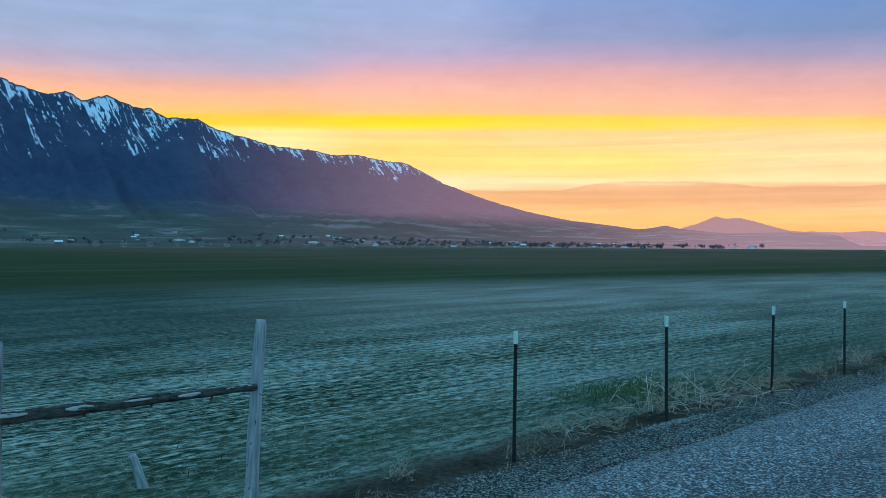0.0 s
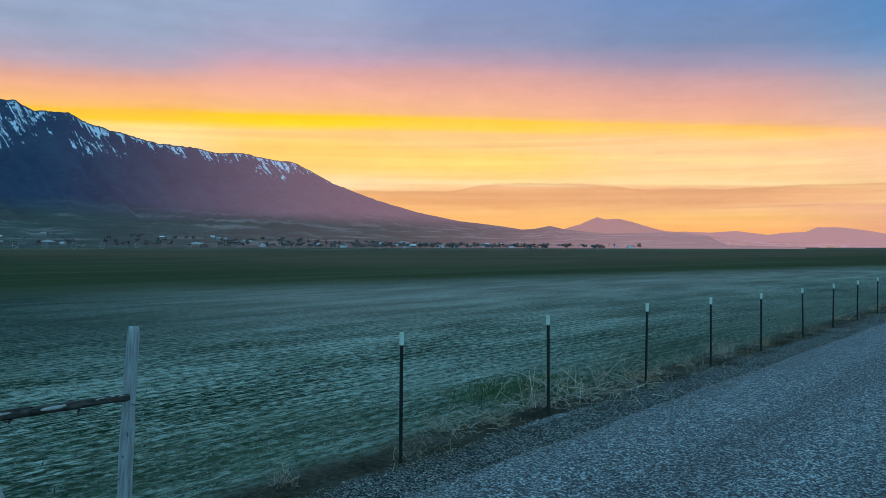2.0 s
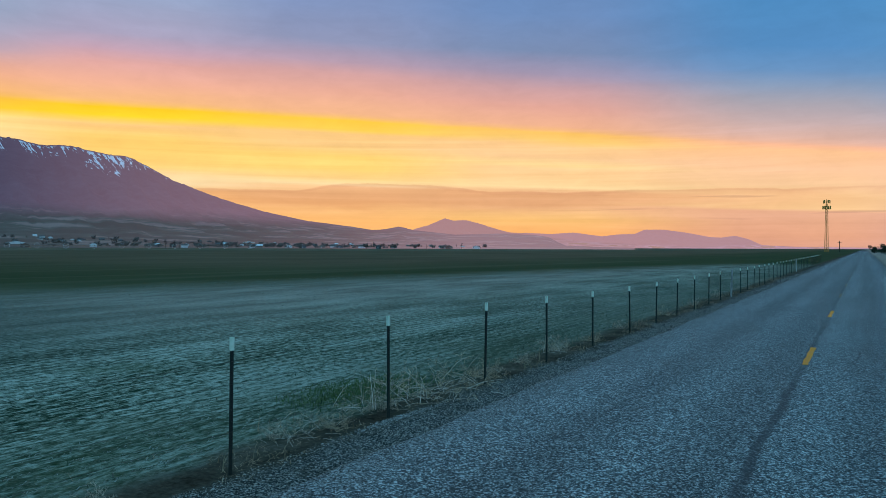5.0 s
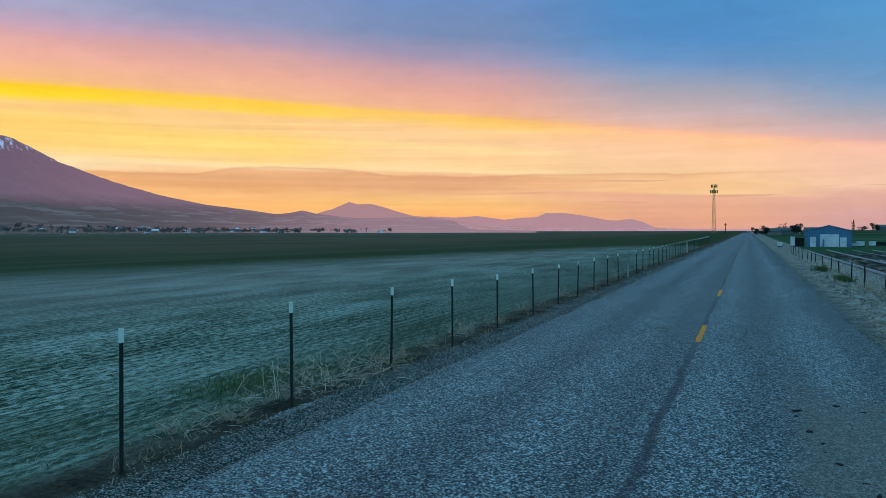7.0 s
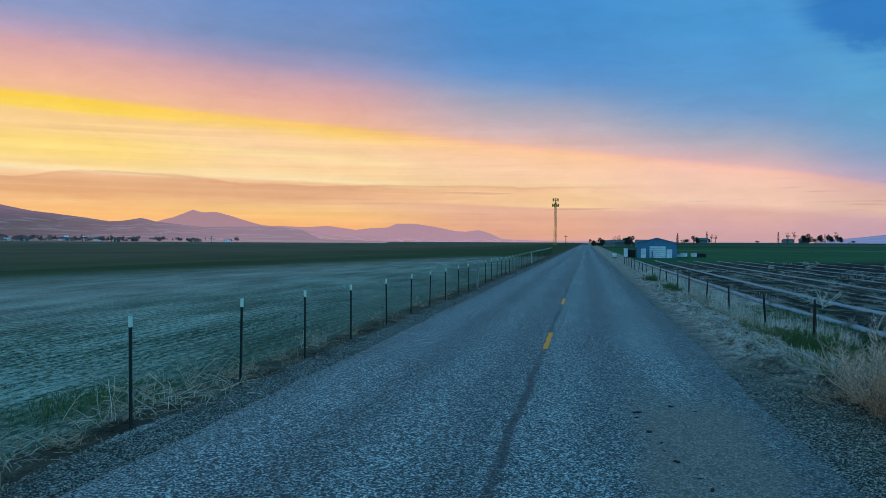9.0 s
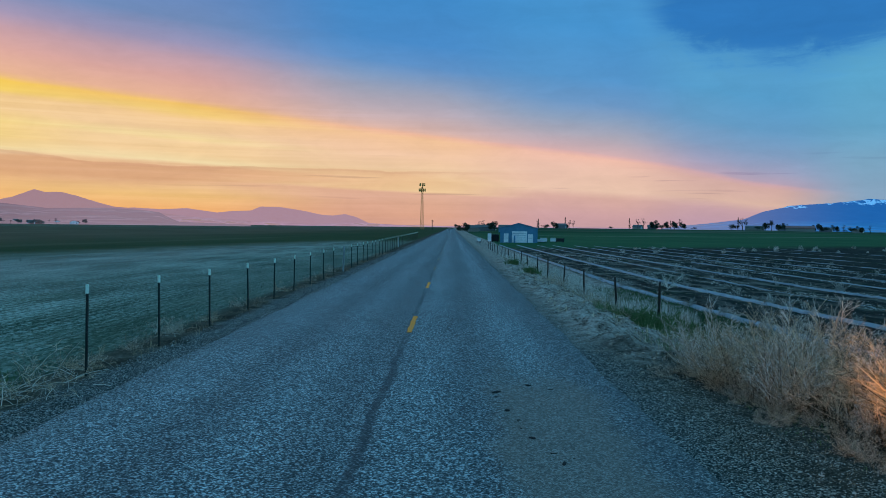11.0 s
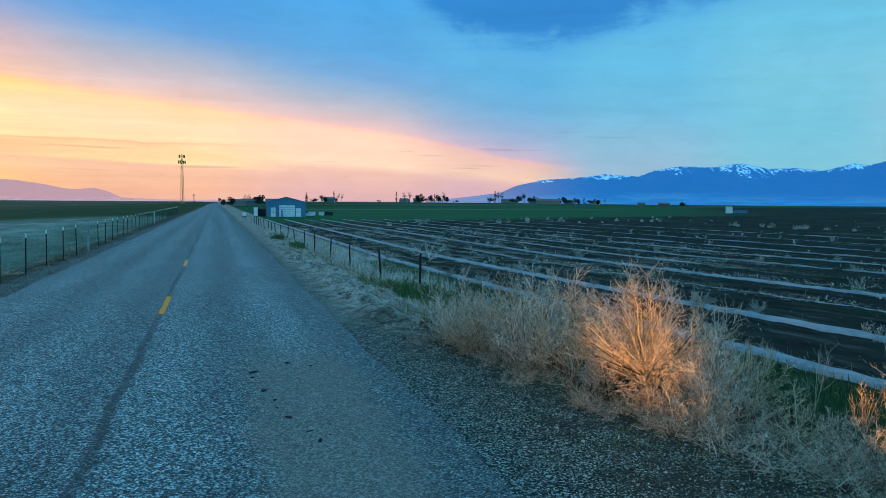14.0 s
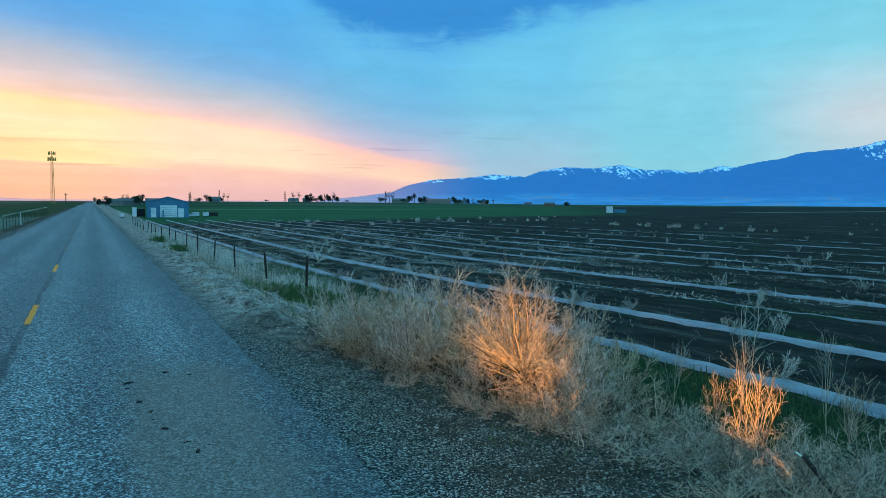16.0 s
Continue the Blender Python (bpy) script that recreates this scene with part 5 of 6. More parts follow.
for k in range(11):
    thing("furrow_ridge", ridge_mesh(k, (-16, -16, -16, -16, 34, -16, 10, 24, 30, 36, 42)[k]), M_RIDGE, "long low bleached ridge across the dark tilled soil", "field ridge", "ridges on the field")
rs = random.Random(91)
for i in range(120):
    k = min(10, int(rs.random() ** 1.3 * 11))
    x, y = ridge_x(k) + rs.gauss(0.1, 0.25), rs.uniform(4, 90) if k > 1 else rs.uniform(14, 60)
    s = rs.uniform(0.35, 0.9)
    if i > 70:
        # caught in rows where the tilled land ends
        x = rs.uniform(24, 110)
        y = 0.43 * x + rs.choice((96, 104, 116)) + rs.gauss(0, 1.5) if i < 104 else rs.uniform(40, 110)
        x = x if i < 104 else 80 + rs.gauss(0, 1.5)
        s = rs.uniform(0.7, 1.6)
    ob = tumble[i % 2] if i < 2 else heap if i == 71 else plant(heap if i > 71 else tumble[i % 2], x, y)
    ob.matrix_world = pose(x, y, gz(x, y) + 0.03, rs.uniform(-30, 30), rs.uniform(-30, 30), rs.uniform(0, 360))
    ob.scale = (s, s, s * 0.8)

field_weed = [weed_kind("dead_field_weed", 80 + i, 0.62, 9, 42, 9, M_TUMBLE, M_PALE, "bleached dead weed standing on a field ridge", "weed", "dead weeds on the field", 0.08, 0.35, 0.2) for i in range(2)]
rs = random.Random(97)
for i in range(115):
    k = min(10, int(rs.random() ** 1.2 * 11))
    near = k < 2
    x, y = ridge_x(k) + rs.gauss(0, 0.3), rs.uniform(5 if near else -4, 36 if near else 75)
    if i > 80:
        k = rs.choice((62, 78, 96, 130))
        x, y = k + rs.gauss(0, 1.2), rs.uniform(20, 150)
    ob = field_weed[i % 2] if i < 2 else plant(field_weed[i % 2], x, y)
    s = rs.uniform(0.4, 1.15) * (0.8 if i > 80 else 1.0)
    ob.matrix_world = pose(x, y, gz(x, y) + 0.02, rs.uniform(-12, 12), rs.uniform(-12, 12), rs.uniform(0, 360))
    ob.scale = (s, s, s)


# ---- grass, stubble and gravel that nobody could count ----
def blades(name, xs, ys, zs, length, width, lean, mat, label, category, seed, flat=0.0, along=None):
    """Bent grass blades in one mesh."""
    r = np.random.default_rng(seed)
    n = len(xs)
    a = r.uniform(0, 2 * np.pi, n) if along is None else np.pi / 2 * np.where(r.random(n) < 0.5, 1, -1) + r.normal(0, along, n)
    ln = length * r.uniform(0.45, 1.1, n)
    t = np.abs(r.normal(0, lean, n))
    t = np.where(r.random(n) < flat, r.uniform(1.15, 1.5, n), t)
    dx, dy = np.cos(a) * np.sin(t), np.sin(a) * np.sin(t)
    px, py = -np.sin(a), np.cos(a)
    w = width * r.uniform(0.6, 1.3, n)
    base = np.stack([xs, ys, zs], -1)
    side = np.stack([px * w, py * w, np.zeros(n)], -1)
    mid = base + np.stack([dx * ln * 0.4, dy * ln * 0.4, np.cos(t) * ln * 0.6], -1)
    top = base + np.stack([dx * ln, dy * ln, np.cos(t * 1.25) * ln * 0.95], -1)
    v = np.stack([base - side, base + side, mid + side * 0.7, mid - side * 0.7, top], 1).reshape(-1, 3)
    i = np.arange(n)[:, None] * 5
    quads, tris = (i + np.array([[0, 1, 2, 3]])).tolist(), (i + np.array([[3, 2, 4]])).tolist()
    me = bpy.data.meshes.new(name)
    me.from_pydata(v.tolist(), [], quads + tris)
    me.update()
    return thing(name, me, mat, label, category, kind="stuff")


def scatter(seed, n, x0, x1, y0, y1, near=1.0):
    """Random places, thinning out with distance along y."""
    r = np.random.default_rng(seed)
    x, y = r.uniform(x0, x1, n), y0 + (y1 - y0) * r.random(n) ** near
    return x, y, r


# pale stalks and litter strewn over the tilled soil, thickest along the ridges
r = np.random.default_rng(31)
n = 26000
k = np.floor(r.random(n) ** 1.3 * 11)
x = np.array([ridge_x(int(q)) for q in k]) + np.where(r.random(n) < 0.86, r.normal(0.18, 0.24, n), r.uniform(-2.7, 2.7, n))
y = -6 + 110 * r.random(n) ** 1.2
blades("field_litter", x, y, ground_z(x, y) + 0.012, 0.30, 0.005, 0.8, M_STRAW, "pale dead stalks strewn over the dark tilled soil", "plant litter", 32, 0.96, 0.5)
# stubble in rows along the road
r = np.random.default_rng(4)
n = 90000
row = np.floor(r.random(n) ** 1.5 * 100)
x = -6.6 - 0.33 * row + r.normal(0, 0.055, n)
y = -4 + 62 * r.random(n) ** 1.25
keep = np.array([fbm(a * 0.35, b * 0.22, 1.0, 3) > -0.28 + 0.15 * q for a, b, q in zip(x, y, r.random(n))])
x, y = x[keep], y[keep]
blades("stubble", x, y, ground_z(x, y) - 0.002, 0.10, 0.008, 0.7, M_TUFT, "grey-green frosted stubble in rows on the field", "stubble", 5, 0.97, 0.45)
# dead grass along both verges
x, y, r = scatter(6, 15000, -7.0, -5.3, -3, 70, 1.5)
x = -5.75 + (x + 5.75) * r.random(len(x)) ** 0.6
keep = np.array([fbm(p * 0.9, q * 0.7, 3.0, 3) > -0.1 + 0.25 * u for p, q, u in zip(x, y, r.random(len(x)))])
x, y = x[keep], y[keep]
blades("verge_grass", x, y, ground_z(x, y) - 0.02, 0.24, 0.0055, 0.9, M_STRAW, "dead straw grass under the fence", "grass", 7, 0.86)
x, y, r = scatter(8, 62000, 4.1, 7.8, 2.5, 75, 1.6)
keep = r.random(len(x)) < np.interp(x, [4.1, 5.2, 6.4, 7.8], [0.05, 0.2, 0.85, 0.25]) * np.interp(y, [2, 9, 13], [0.22, 0.25, 1.0]) * np.where((y < 13) & (x < 5.6), 0.15, 1.0)
x, y = x[keep], y[keep]
blades("verge_grass", x, y, ground_z(x, y) - 0.02, 0.22, 0.006, 1.0, M_STRAW, "dead straw grass along the ditch bank", "grass", 9, 0.4)
x, y, r = scatter(36, 60000, 3.5, 6.2, 13.5, 60, 1.5)
keep = np.array([fbm(p * 1.3, q * 0.8, 27.0, 4) > 0.02 + 0.3 * u + 0.5 * max(0.0, 20 - q) / 7 + 0.4 * abs(p - 4.5) for p, q, u in zip(x, y, r.random(len(x)))])
x, y = x[keep], y[keep]
blades("bank_straw", x, y, ground_z(x, y) - 0.005, 0.20, 0.0055, 0.9, M_HAY, "flattened bleached grass over the earth bank", "grass", 37, 0.82)
x, y, r = scatter(20, 60000, 5.8, 8.3, 23, 85, 1.2)
keep = np.array([fbm(p * 0.7, q * 0.35, 9.0, 3) > -0.2 + 0.3 * u + 0.5 * max(0.0, p - 7.3) for p, q, u in zip(x, y, r.random(len(x)))])
x, y = x[keep], y[keep]
blades("ditch_straw", x, y, ground_z(x, y) - 0.02, 0.55, 0.004, 0.45, M_PALE, "tall pale dead grass along the ditch", "grass", 21, 0.1)
x, y, r = scatter(22, 60000, 10.5, 36, 14, 100, 1.1)
keep = np.array([fbm(p * 0.55, q * 0.10, 33.0, 4) > 0.05 + 0.35 * u for p, q, u in zip(x, y, r.random(len(x)))])
x, y = x[keep], y[keep]
blades("field_litter", x, y, ground_z(x, y) + 0.01, 0.34, 0.008, 0.9, M_PALE, "bleached stalks and tangles over the tilled soil", "plant litter", 23, 0.97, 0.7)
x, y, r = scatter(10, 26000, 6.5, 9.6, 2.5, 40, 1.2)
blades("ditch_grass", x, y, ground_z(x, y) - 0.02, 0.20, 0.006, 0.7, M_GREEN, "short green grass in the ditch", "grass", 11)
x, y, r = scatter(12, 14000, -8.6, -6.0, 8.4, 13.0)
keep = ((x + 7.2) / 1.1) ** 2 + ((y - 10.7) / 1.8) ** 2 < r.uniform(0.0, 1.1, len(x)) ** 1.5
x, y = x[keep], y[keep]
blades("green_patch", x, y, ground_z(x, y) - 0.01, 0.09, 0.007, 0.6, M_FRESH, "patch of green grass in the stubble", "grass", 13)

# added dark blades that paint the bushes' own shade around their base
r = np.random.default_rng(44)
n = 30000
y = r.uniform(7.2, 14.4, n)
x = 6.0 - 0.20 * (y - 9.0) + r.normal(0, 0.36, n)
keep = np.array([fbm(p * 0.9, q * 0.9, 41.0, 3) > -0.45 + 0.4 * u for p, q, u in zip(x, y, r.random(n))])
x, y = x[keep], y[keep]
blades("shade_blades", x, y, ground_z(x, y) - 0.02, 0.36, 0.004, 1.0, M_BUSHSHADE, "dark added blades painting shade under the dry bushes", "dead grass", 45, 0.15)

# straw bits and sprouts blown onto the shoulder
x, y, r = scatter(26, 5000, 3.2, 6.6, 2.6, 16, 1.0)
keep = r.random(len(x)) < np.interp(x, [3.2, 4.6, 6.0], [0.12, 0.6, 1.0])
x, y = x[keep], y[keep]
blades("shoulder_straw", x, y, ground_z(x, y) + 0.006, 0.09, 0.004, 0.9, M_STRAW, "bits of straw strewn over the gravel shoulder", "plant litter", 27, 0.9)
x, y, r = scatter(28, 5000, 4.4, 7.0, 2.6, 20, 1.0)
keep = np.array([fbm(p * 0.8, q * 0.8, 14.0, 3) > 0.05 for p, q in zip(x, y)])
x, y = x[keep], y[keep]
blades("shoulder_grass", x, y, ground_z(x, y) - 0.01, 0.10, 0.005, 0.8, M_FRESH, "sparse green sprouts at the edge of the gravel", "grass", 29)

x, y, r = scatter(34, 16000, 4.6, 7.4, 12.5, 24, 1.0)
keep = np.array([fbm(p * 0.7, q * 0.5, 19.0, 3) > -0.05 for p, q in zip(x, y)])
x, y = x[keep], y[keep]
blades("verge_grass", x, y, ground_z(x, y) - 0.02, 0.32, 0.004, 0.6, M_FRESH, "yellow-green grass on the ditch bank", "grass", 35, 0.2)


def gravel(name, x, y, z, size, label, seed, mat=None, category="gravel"):
    r = np.random.default_rng(seed)
    n = len(x)
    octa = np.array([(1, 0, 0), (0, 1, 0), (-1, 0, 0), (0, -1, 0), (0, 0, 0.8), (0, 0, -0.6)], float)
    s = size * r.uniform(0.45, 1.2, n) * (1 + 1.0 * (r.random(n) > 0.96))
    v = octa[None] * r.uniform(0.7, 1.25, (n, 6, 3)) * s[:, None, None]
    a = r.uniform(0, 6.28, n)
    vx = v[..., 0] * np.cos(a)[:, None] - v[..., 1] * np.sin(a)[:, None]
    vy = v[..., 0] * np.sin(a)[:, None] + v[..., 1] * np.cos(a)[:, None]
    v = np.stack([vx + x[:, None], vy + y[:, None], v[..., 2] * 0.8 + z[:, None]], -1).reshape(-1, 3)
    f = np.array([(0, 1, 4), (1, 2, 4), (2, 3, 4), (3, 0, 4), (1, 0, 5), (2, 1, 5), (3, 2, 5), (0, 3, 5)])
    me = bpy.data.meshes.new(name)
    me.from_pydata(v.tolist(), [], (np.arange(n)[:, None, None] * 6 + f[None]).reshape(-1, 3).tolist())
    me.update()
    return thing(name, me, mat or M_STONE, label, category, kind="stuff")


x, y, r = scatter(14, 12000, -5.6, -4.6, 1, 34, 1.5)
gravel("gravel", x, y, ground_z(x, y) + 0.003, 0.010, "loose dark gravel beside the road", 15)
r = np.random.default_rng(38)
y = np.where(r.random(1500) < 0.6, r.normal(9.2, 0.7, 1500), r.uniform(5, 22, 1500))
x = -5.47 + 0.04 * np.sin(y * 1.3) + r.normal(0, 0.05, len(y))
gravel("gravel", x, y, ground_z(x, y) + 0.004, 0.011, "thin windrow of pale grit along the fence", 40, M_GRIT)
x, y, r = scatter(16, 54000, 2.7, 6.4, -2.5, 30, 1.5)
keep = r.random(len(x)) < np.interp(x, [2.7, 3.4, 5.2, 6.4], [0.5, 1, 0.9, 0.3])
x, y = x[keep], y[keep]
gravel("gravel", x, y, ground_z(x, y) + 0.003, 0.011, "loose pale and dark gravel on the shoulder", 17)

# crumbled earth thrown up along the bank
x, y, r = scatter(18, 1500, 3.5, 5.9, 12.5, 55, 1.3)
keep = np.array([fbm(p * 1.1, q * 0.6, 21.0, 3) > -0.05 for p, q in zip(x, y)])
x, y = x[keep], y[keep]
gravel("earth_clods", x, y, ground_z(x, y) + 0.01, 0.040, "crumbled sandy clods of earth along the bank", 19, M_SAND, "earth")


# ---- buildings, trees and the tower in the distance ----
def paint(name, c, metal=0.0, roughness=0.6, scale=1.2):
    return rough_paint(name, tuple(v * 0.8 for v in c), tuple(min(1, v * 1.12) for v in c), scale, roughness, 0.15, 0.01, metal=metal)


M_BLUE = paint("blue_grey_sheet", (0.12, 0.26, 0.40))
M_BROOF = paint("blue_roof_sheet", (0.10, 0.22, 0.36), 0.0, 0.45)
M_WHITE = paint("white_sheet", (0.86, 0.87, 0.88))
M_DULL = paint("dull_white_siding", (0.17, 0.17, 0.18))
M_BEIGE = paint("beige_siding", (0.26, 0.235, 0.20))
M_BRICK = paint("brown_brick", (0.22, 0.13, 0.10))
M_SHINGLE = paint("grey_shingle", (0.10, 0.095, 0.09))
M_REDROOF = paint("red_roof", (0.24, 0.10, 0.08))
M_GLASSY = paint("dark_window", (0.03, 0.04, 0.05), 0.0, 0.15)
M_BLACK = paint("black_sheet", (0.02, 0.02, 0.022))
M_GALV = paint("galvanised_steel", (0.46, 0.28, 0.20), 0.0, 0.6)
# one ochre tone for the whole mast and its aerials
M_OCHRE = paint("mast_ochre", (0.66, 0.34, 0.075), 0.0, 0.6)
M_TRUNK = rough_paint("tree_bark", (0.03, 0.025, 0.02), (0.09, 0.075, 0.06), 3, 0.95, 0.4)
M_CONIFER = strand("conifer_needles", (0.018, 0.030, 0.020), (0.060, 0.075, 0.050), 0.6, 0.9)
# distance haze put into a paler base colour for the village trees
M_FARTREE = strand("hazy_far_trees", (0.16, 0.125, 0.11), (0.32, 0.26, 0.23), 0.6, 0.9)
M_BARETREE = strand("bare_twigs", (0.045, 0.038, 0.034), (0.12, 0.10, 0.09), 0.6, 0.9)


def gable(w, d, eave, peak, over=0.25, thick=0.12):
    """Two roof slopes with thickness, the ridge along y."""
    bm = bmesh.new()
    for s in (-1, 1):
        a = [(0, peak), (s * (w / 2 + over), eave - over * (peak - eave) / (w / 2))]
        vs = []
        for y in (-d / 2 - over, d / 2 + over):
            for (px, pz) in a:
                vs.append(bm.verts.new((px, y, pz + thick)))
                vs.append(bm.verts.new((px, y, pz)))
        for f in ((0, 2, 6, 4), (1, 5, 7, 3), (2, 3, 7, 6), (0, 1, 3, 2), (4, 6, 7, 5), (0, 4, 5, 1)):
            bm.faces.new([vs[i] for i in f])
    return bm


def hall(w, d, eave, peak):
    """Walls with gable ends, as one closed shell."""
    bm = bmesh.new()
    ends = []
    for y in (-d / 2, d / 2):
        ends.append([bm.verts.new(p) for p in ((-w / 2, y, -0.4), (w / 2, y, -0.4), (w / 2, y, eave), (0, y, peak), (-w / 2, y, eave))])
    a, b = ends
    bm.faces.new(a)
    bm.faces.new(b[::-1])
    for i in range(5):
        j = (i + 1) % 5
        bm.faces.new((a[i], b[i], b[j], a[j]))
    return bm


def house(x, y, z, w, d, eave, peak, turn, wall, roof, label, name="house", windows=2, door=True, group=""):
    h = thing(name, None, None, label, "house" if name == "house" else "shed", group)
    h.matrix_world = pose(x, y, z, 0, 0, turn)
    part("wall", hall(w, d, eave, peak), wall, h)
    part("roof", gable(w, d, eave, peak), roof, h)
    if door:
        part("door", boxes(((-w * 0.1 - 0.5, -d / 2 - 0.06, 0), (-w * 0.1 + 0.5, -d / 2 - 0.01, 2.1))), M_WHITE, h)
    for i in range(windows):
        cx = -w * 0.34 + w * 0.62 * i
        win = part("window", boxes(((cx - 0.7, -d / 2 - 0.05, 1.0), (cx + 0.7, -d / 2 - 0.01, 2.2))), M_WHITE, h)
        part("pane", boxes(((cx - 0.6, -d / 2 - 0.08, 1.1), (cx + 0.6, -d / 2 - 0.055, 2.1))), M_GLASSY, win)
    return h


# the blue shed beside the road
BX, BY = 15.2, 168.0
BZ = gz(BX, BY)
barn = thing("metal_shed", None, None, "blue-grey metal shed with a white roller door beside the road", "shed")
barn.matrix_world = pose(BX, BY, BZ, 0, 0, -4)
W, D, EAVE, PEAK = 8.0, 13.0, 3.1, 4.14
part("wall", hall(W, D, EAVE, PEAK), M_BLUE, barn)
part("roof", gable(W, D, EAVE, PEAK, 0.2, 0.1), M_BROOF, barn)
FRONT = -D / 2
bm = bmesh.new()
for i in range(40):
    x = -W / 2 + 0.1 + i * (W - 0.2) / 39
    box_bm(bm, (x - 0.03, FRONT - 0.035, 0.0), (x + 0.03, FRONT - 0.005, EAVE - 0.05))
part("ribs", bm, M_BLUE, barn)
for name, x0, x1, z1 in (("roller_door", -1.35, 1.65, 2.35), ("side_door", -3.1, -2.3, 1.85), ("window", 2.05, 2.95, 1.75)):
    frm = part(name, boxes(((x0 - 0.1, FRONT - 0.07, 0.0), (x0, FRONT - 0.04, z1 + 0.1)), ((x1, FRONT - 0.07, 0.0), (x1 + 0.1, FRONT - 0.04, z1 + 0.1)),
                           ((x0, FRONT - 0.07, z1), (x1, FRONT - 0.04, z1 + 0.1))), M_WHITE, barn)
    n = 6 if name == "roller_door" else 2
    for i in range(n):
        z0 = z1 * i / n
        part("panel", boxes(((x0, FRONT - 0.09, z0 + 0.03), (x1, FRONT - 0.045, z0 + z1 / n - 0.015))), M_WHITE, frm)
part("drum", boxes(((-1.05, FRONT - 0.6, 0.0), (-0.75, FRONT - 0.2, 1.5))), M_BLUE, barn, "dark blue panel leaning at the roller door")


def crate(name, x, y, w, d, h, mat, label, category, dz=0.0, turn=0.0, bevel=0.08):
    """A box-like thing with rounded edges, a lid and feet."""
    ob = thing(name, None, None, label, category)
    ob.matrix_world = pose(x, y, gz(x, y) + dz, 0, 0, turn)
    bm = boxes(((-w / 2, -d / 2, 0.15), (w / 2, d / 2, h)))
    bmesh.ops.bevel(bm, geom=list(bm.edges), offset=bevel, segments=2, affect="EDGES")
    part("body", bm, mat, ob)
    part("lid", boxes(((-w / 2 - 0.05, -d / 2 - 0.05, h + 0.002), (w / 2 + 0.05, d / 2 + 0.05, h + 0.09))), mat, ob)
    for sx in (-1, 1):
        for sy in (-1, 1):
            part("foot", boxes(((sx * w * 0.4 - 0.07, sy * d * 0.4 - 0.07, -0.05), (sx * w * 0.4 + 0.07, sy * d * 0.4 + 0.07, 0.15))), M_BLACK, ob)
    return ob


crate("water_tank", 8.6, 164, 0.75, 1.2, 1.9, M_WHITE, "white upright tank in front of the shed", "tank")
crate("dark_container", 9.9, 166, 1.6, 2.0, 1.6, M_BLACK, "dark container between the tank and the shed", "container")
crate("white_bin", 6.1, 160, 0.7, 0.7, 0.8, M_WHITE, "small white bin beside the road", "bin", turn=20)
crate("white_bin", 21.1, 170, 1.4, 1.0, 0.9, M_WHITE, "low white tank behind the shed", "tank", turn=10)
crate("white_bin", 23.4, 171, 1.2, 1.0, 0.9, M_WHITE, "low white tank in the yard", "tank", turn=-12)
crate("dark_container", 25.0, 172, 2.0, 1.2, 0.8, M_BLACK, "low dark container in the yard", "container", turn=5)
crate("white_bin", 20.0, 166, 1.9, 0.8, 0.6, M_WHITE, "white pallet box in the yard", "box", turn=-8)


def conifer_mesh(seed, h, w):
    r = np.random.default_rng(seed)
    n = 700
    s = r.random(n) ** 0.8
    rad = w * (1 - s) ** 0.8 * (0.55 + 0.45 * r.random(n)) * (1 + 0.25 * np.sin(s * 20))
    a = r.uniform(0, 6.28, n)
    c = np.stack([rad * np.cos(a), rad * np.sin(a), h * (0.08 + 0.92 * s)], -1)
    o = r.normal(0, 1, (n, 3, 3)) * np.array([0.40, 0.40, 0.22]) * h * 0.05
    v = (c[:, None] + o).reshape(-1, 3)
    return mesh_from("crown", v, np.arange(n * 3).reshape(-1, 3), False)


def leafy_mesh(seed, h, w):
    """A broad uneven crown of small leaf clumps on several lobes."""
    r = np.random.default_rng(seed)
    out = []
    for k in range(8):
        c = np.array([r.normal(0, w * 0.45), r.normal(0, w * 0.45), h * r.uniform(0.30, 0.80)])
        n = 170
        d = r.normal(0, 1, (n, 3))
        d /= np.linalg.norm(d, axis=1)[:, None]
        p = c + d * np.array([0.42 * w, 0.42 * w, 0.20 * h]) * r.uniform(0.5, 1.05, n)[:, None]
        out.append((p[:, None] + r.normal(0, 1, (n, 3, 3)) * h * 0.032).reshape(-1, 3))
    v = np.concatenate(out)
    return mesh_from("crown", v, np.arange(len(v)).reshape(-1, 3), False)


def bare_tree(seed, h, w):
    rng = random.Random(seed)
    t = Tubes(3)

    def grow(p, d, length, r, depth):
        q = p + d * length
        t.add([p, p.lerp(q, 0.5) + Vector((rng.gauss(0, 0.03), rng.gauss(0, 0.03), 0)) * length, q], r, r * 0.6)
        if depth:
            for _ in range(4 if depth > 1 else 5):
                e = (d * 0.9 + Vector((rng.gauss(0, w), rng.gauss(0, w), rng.gauss(0.25, 0.3)))).normalized()
                grow(p.lerp(q, rng.uniform(0.5, 1.0)), e, length * rng.uniform(0.55, 0.8), r * 0.55, depth - 1)

    grow(Vector((0, 0, h * 0.1)), Vector((0, 0, 1)), h * 0.33, h * 0.018, 4)
    return t.mesh("crown")


def tree_kind(name, crown, mat, h, label):
    ob = thing(name, None, None, label, "tree", "distant trees")
    part("trunk", rod("trunk", [(0, 0, -0.5), (0, 0, h * 0.15), (0.05, 0, h * 0.35)], h * 0.022, 6), M_TRUNK, ob)
    part("crown", crown, mat, ob)
    return ob


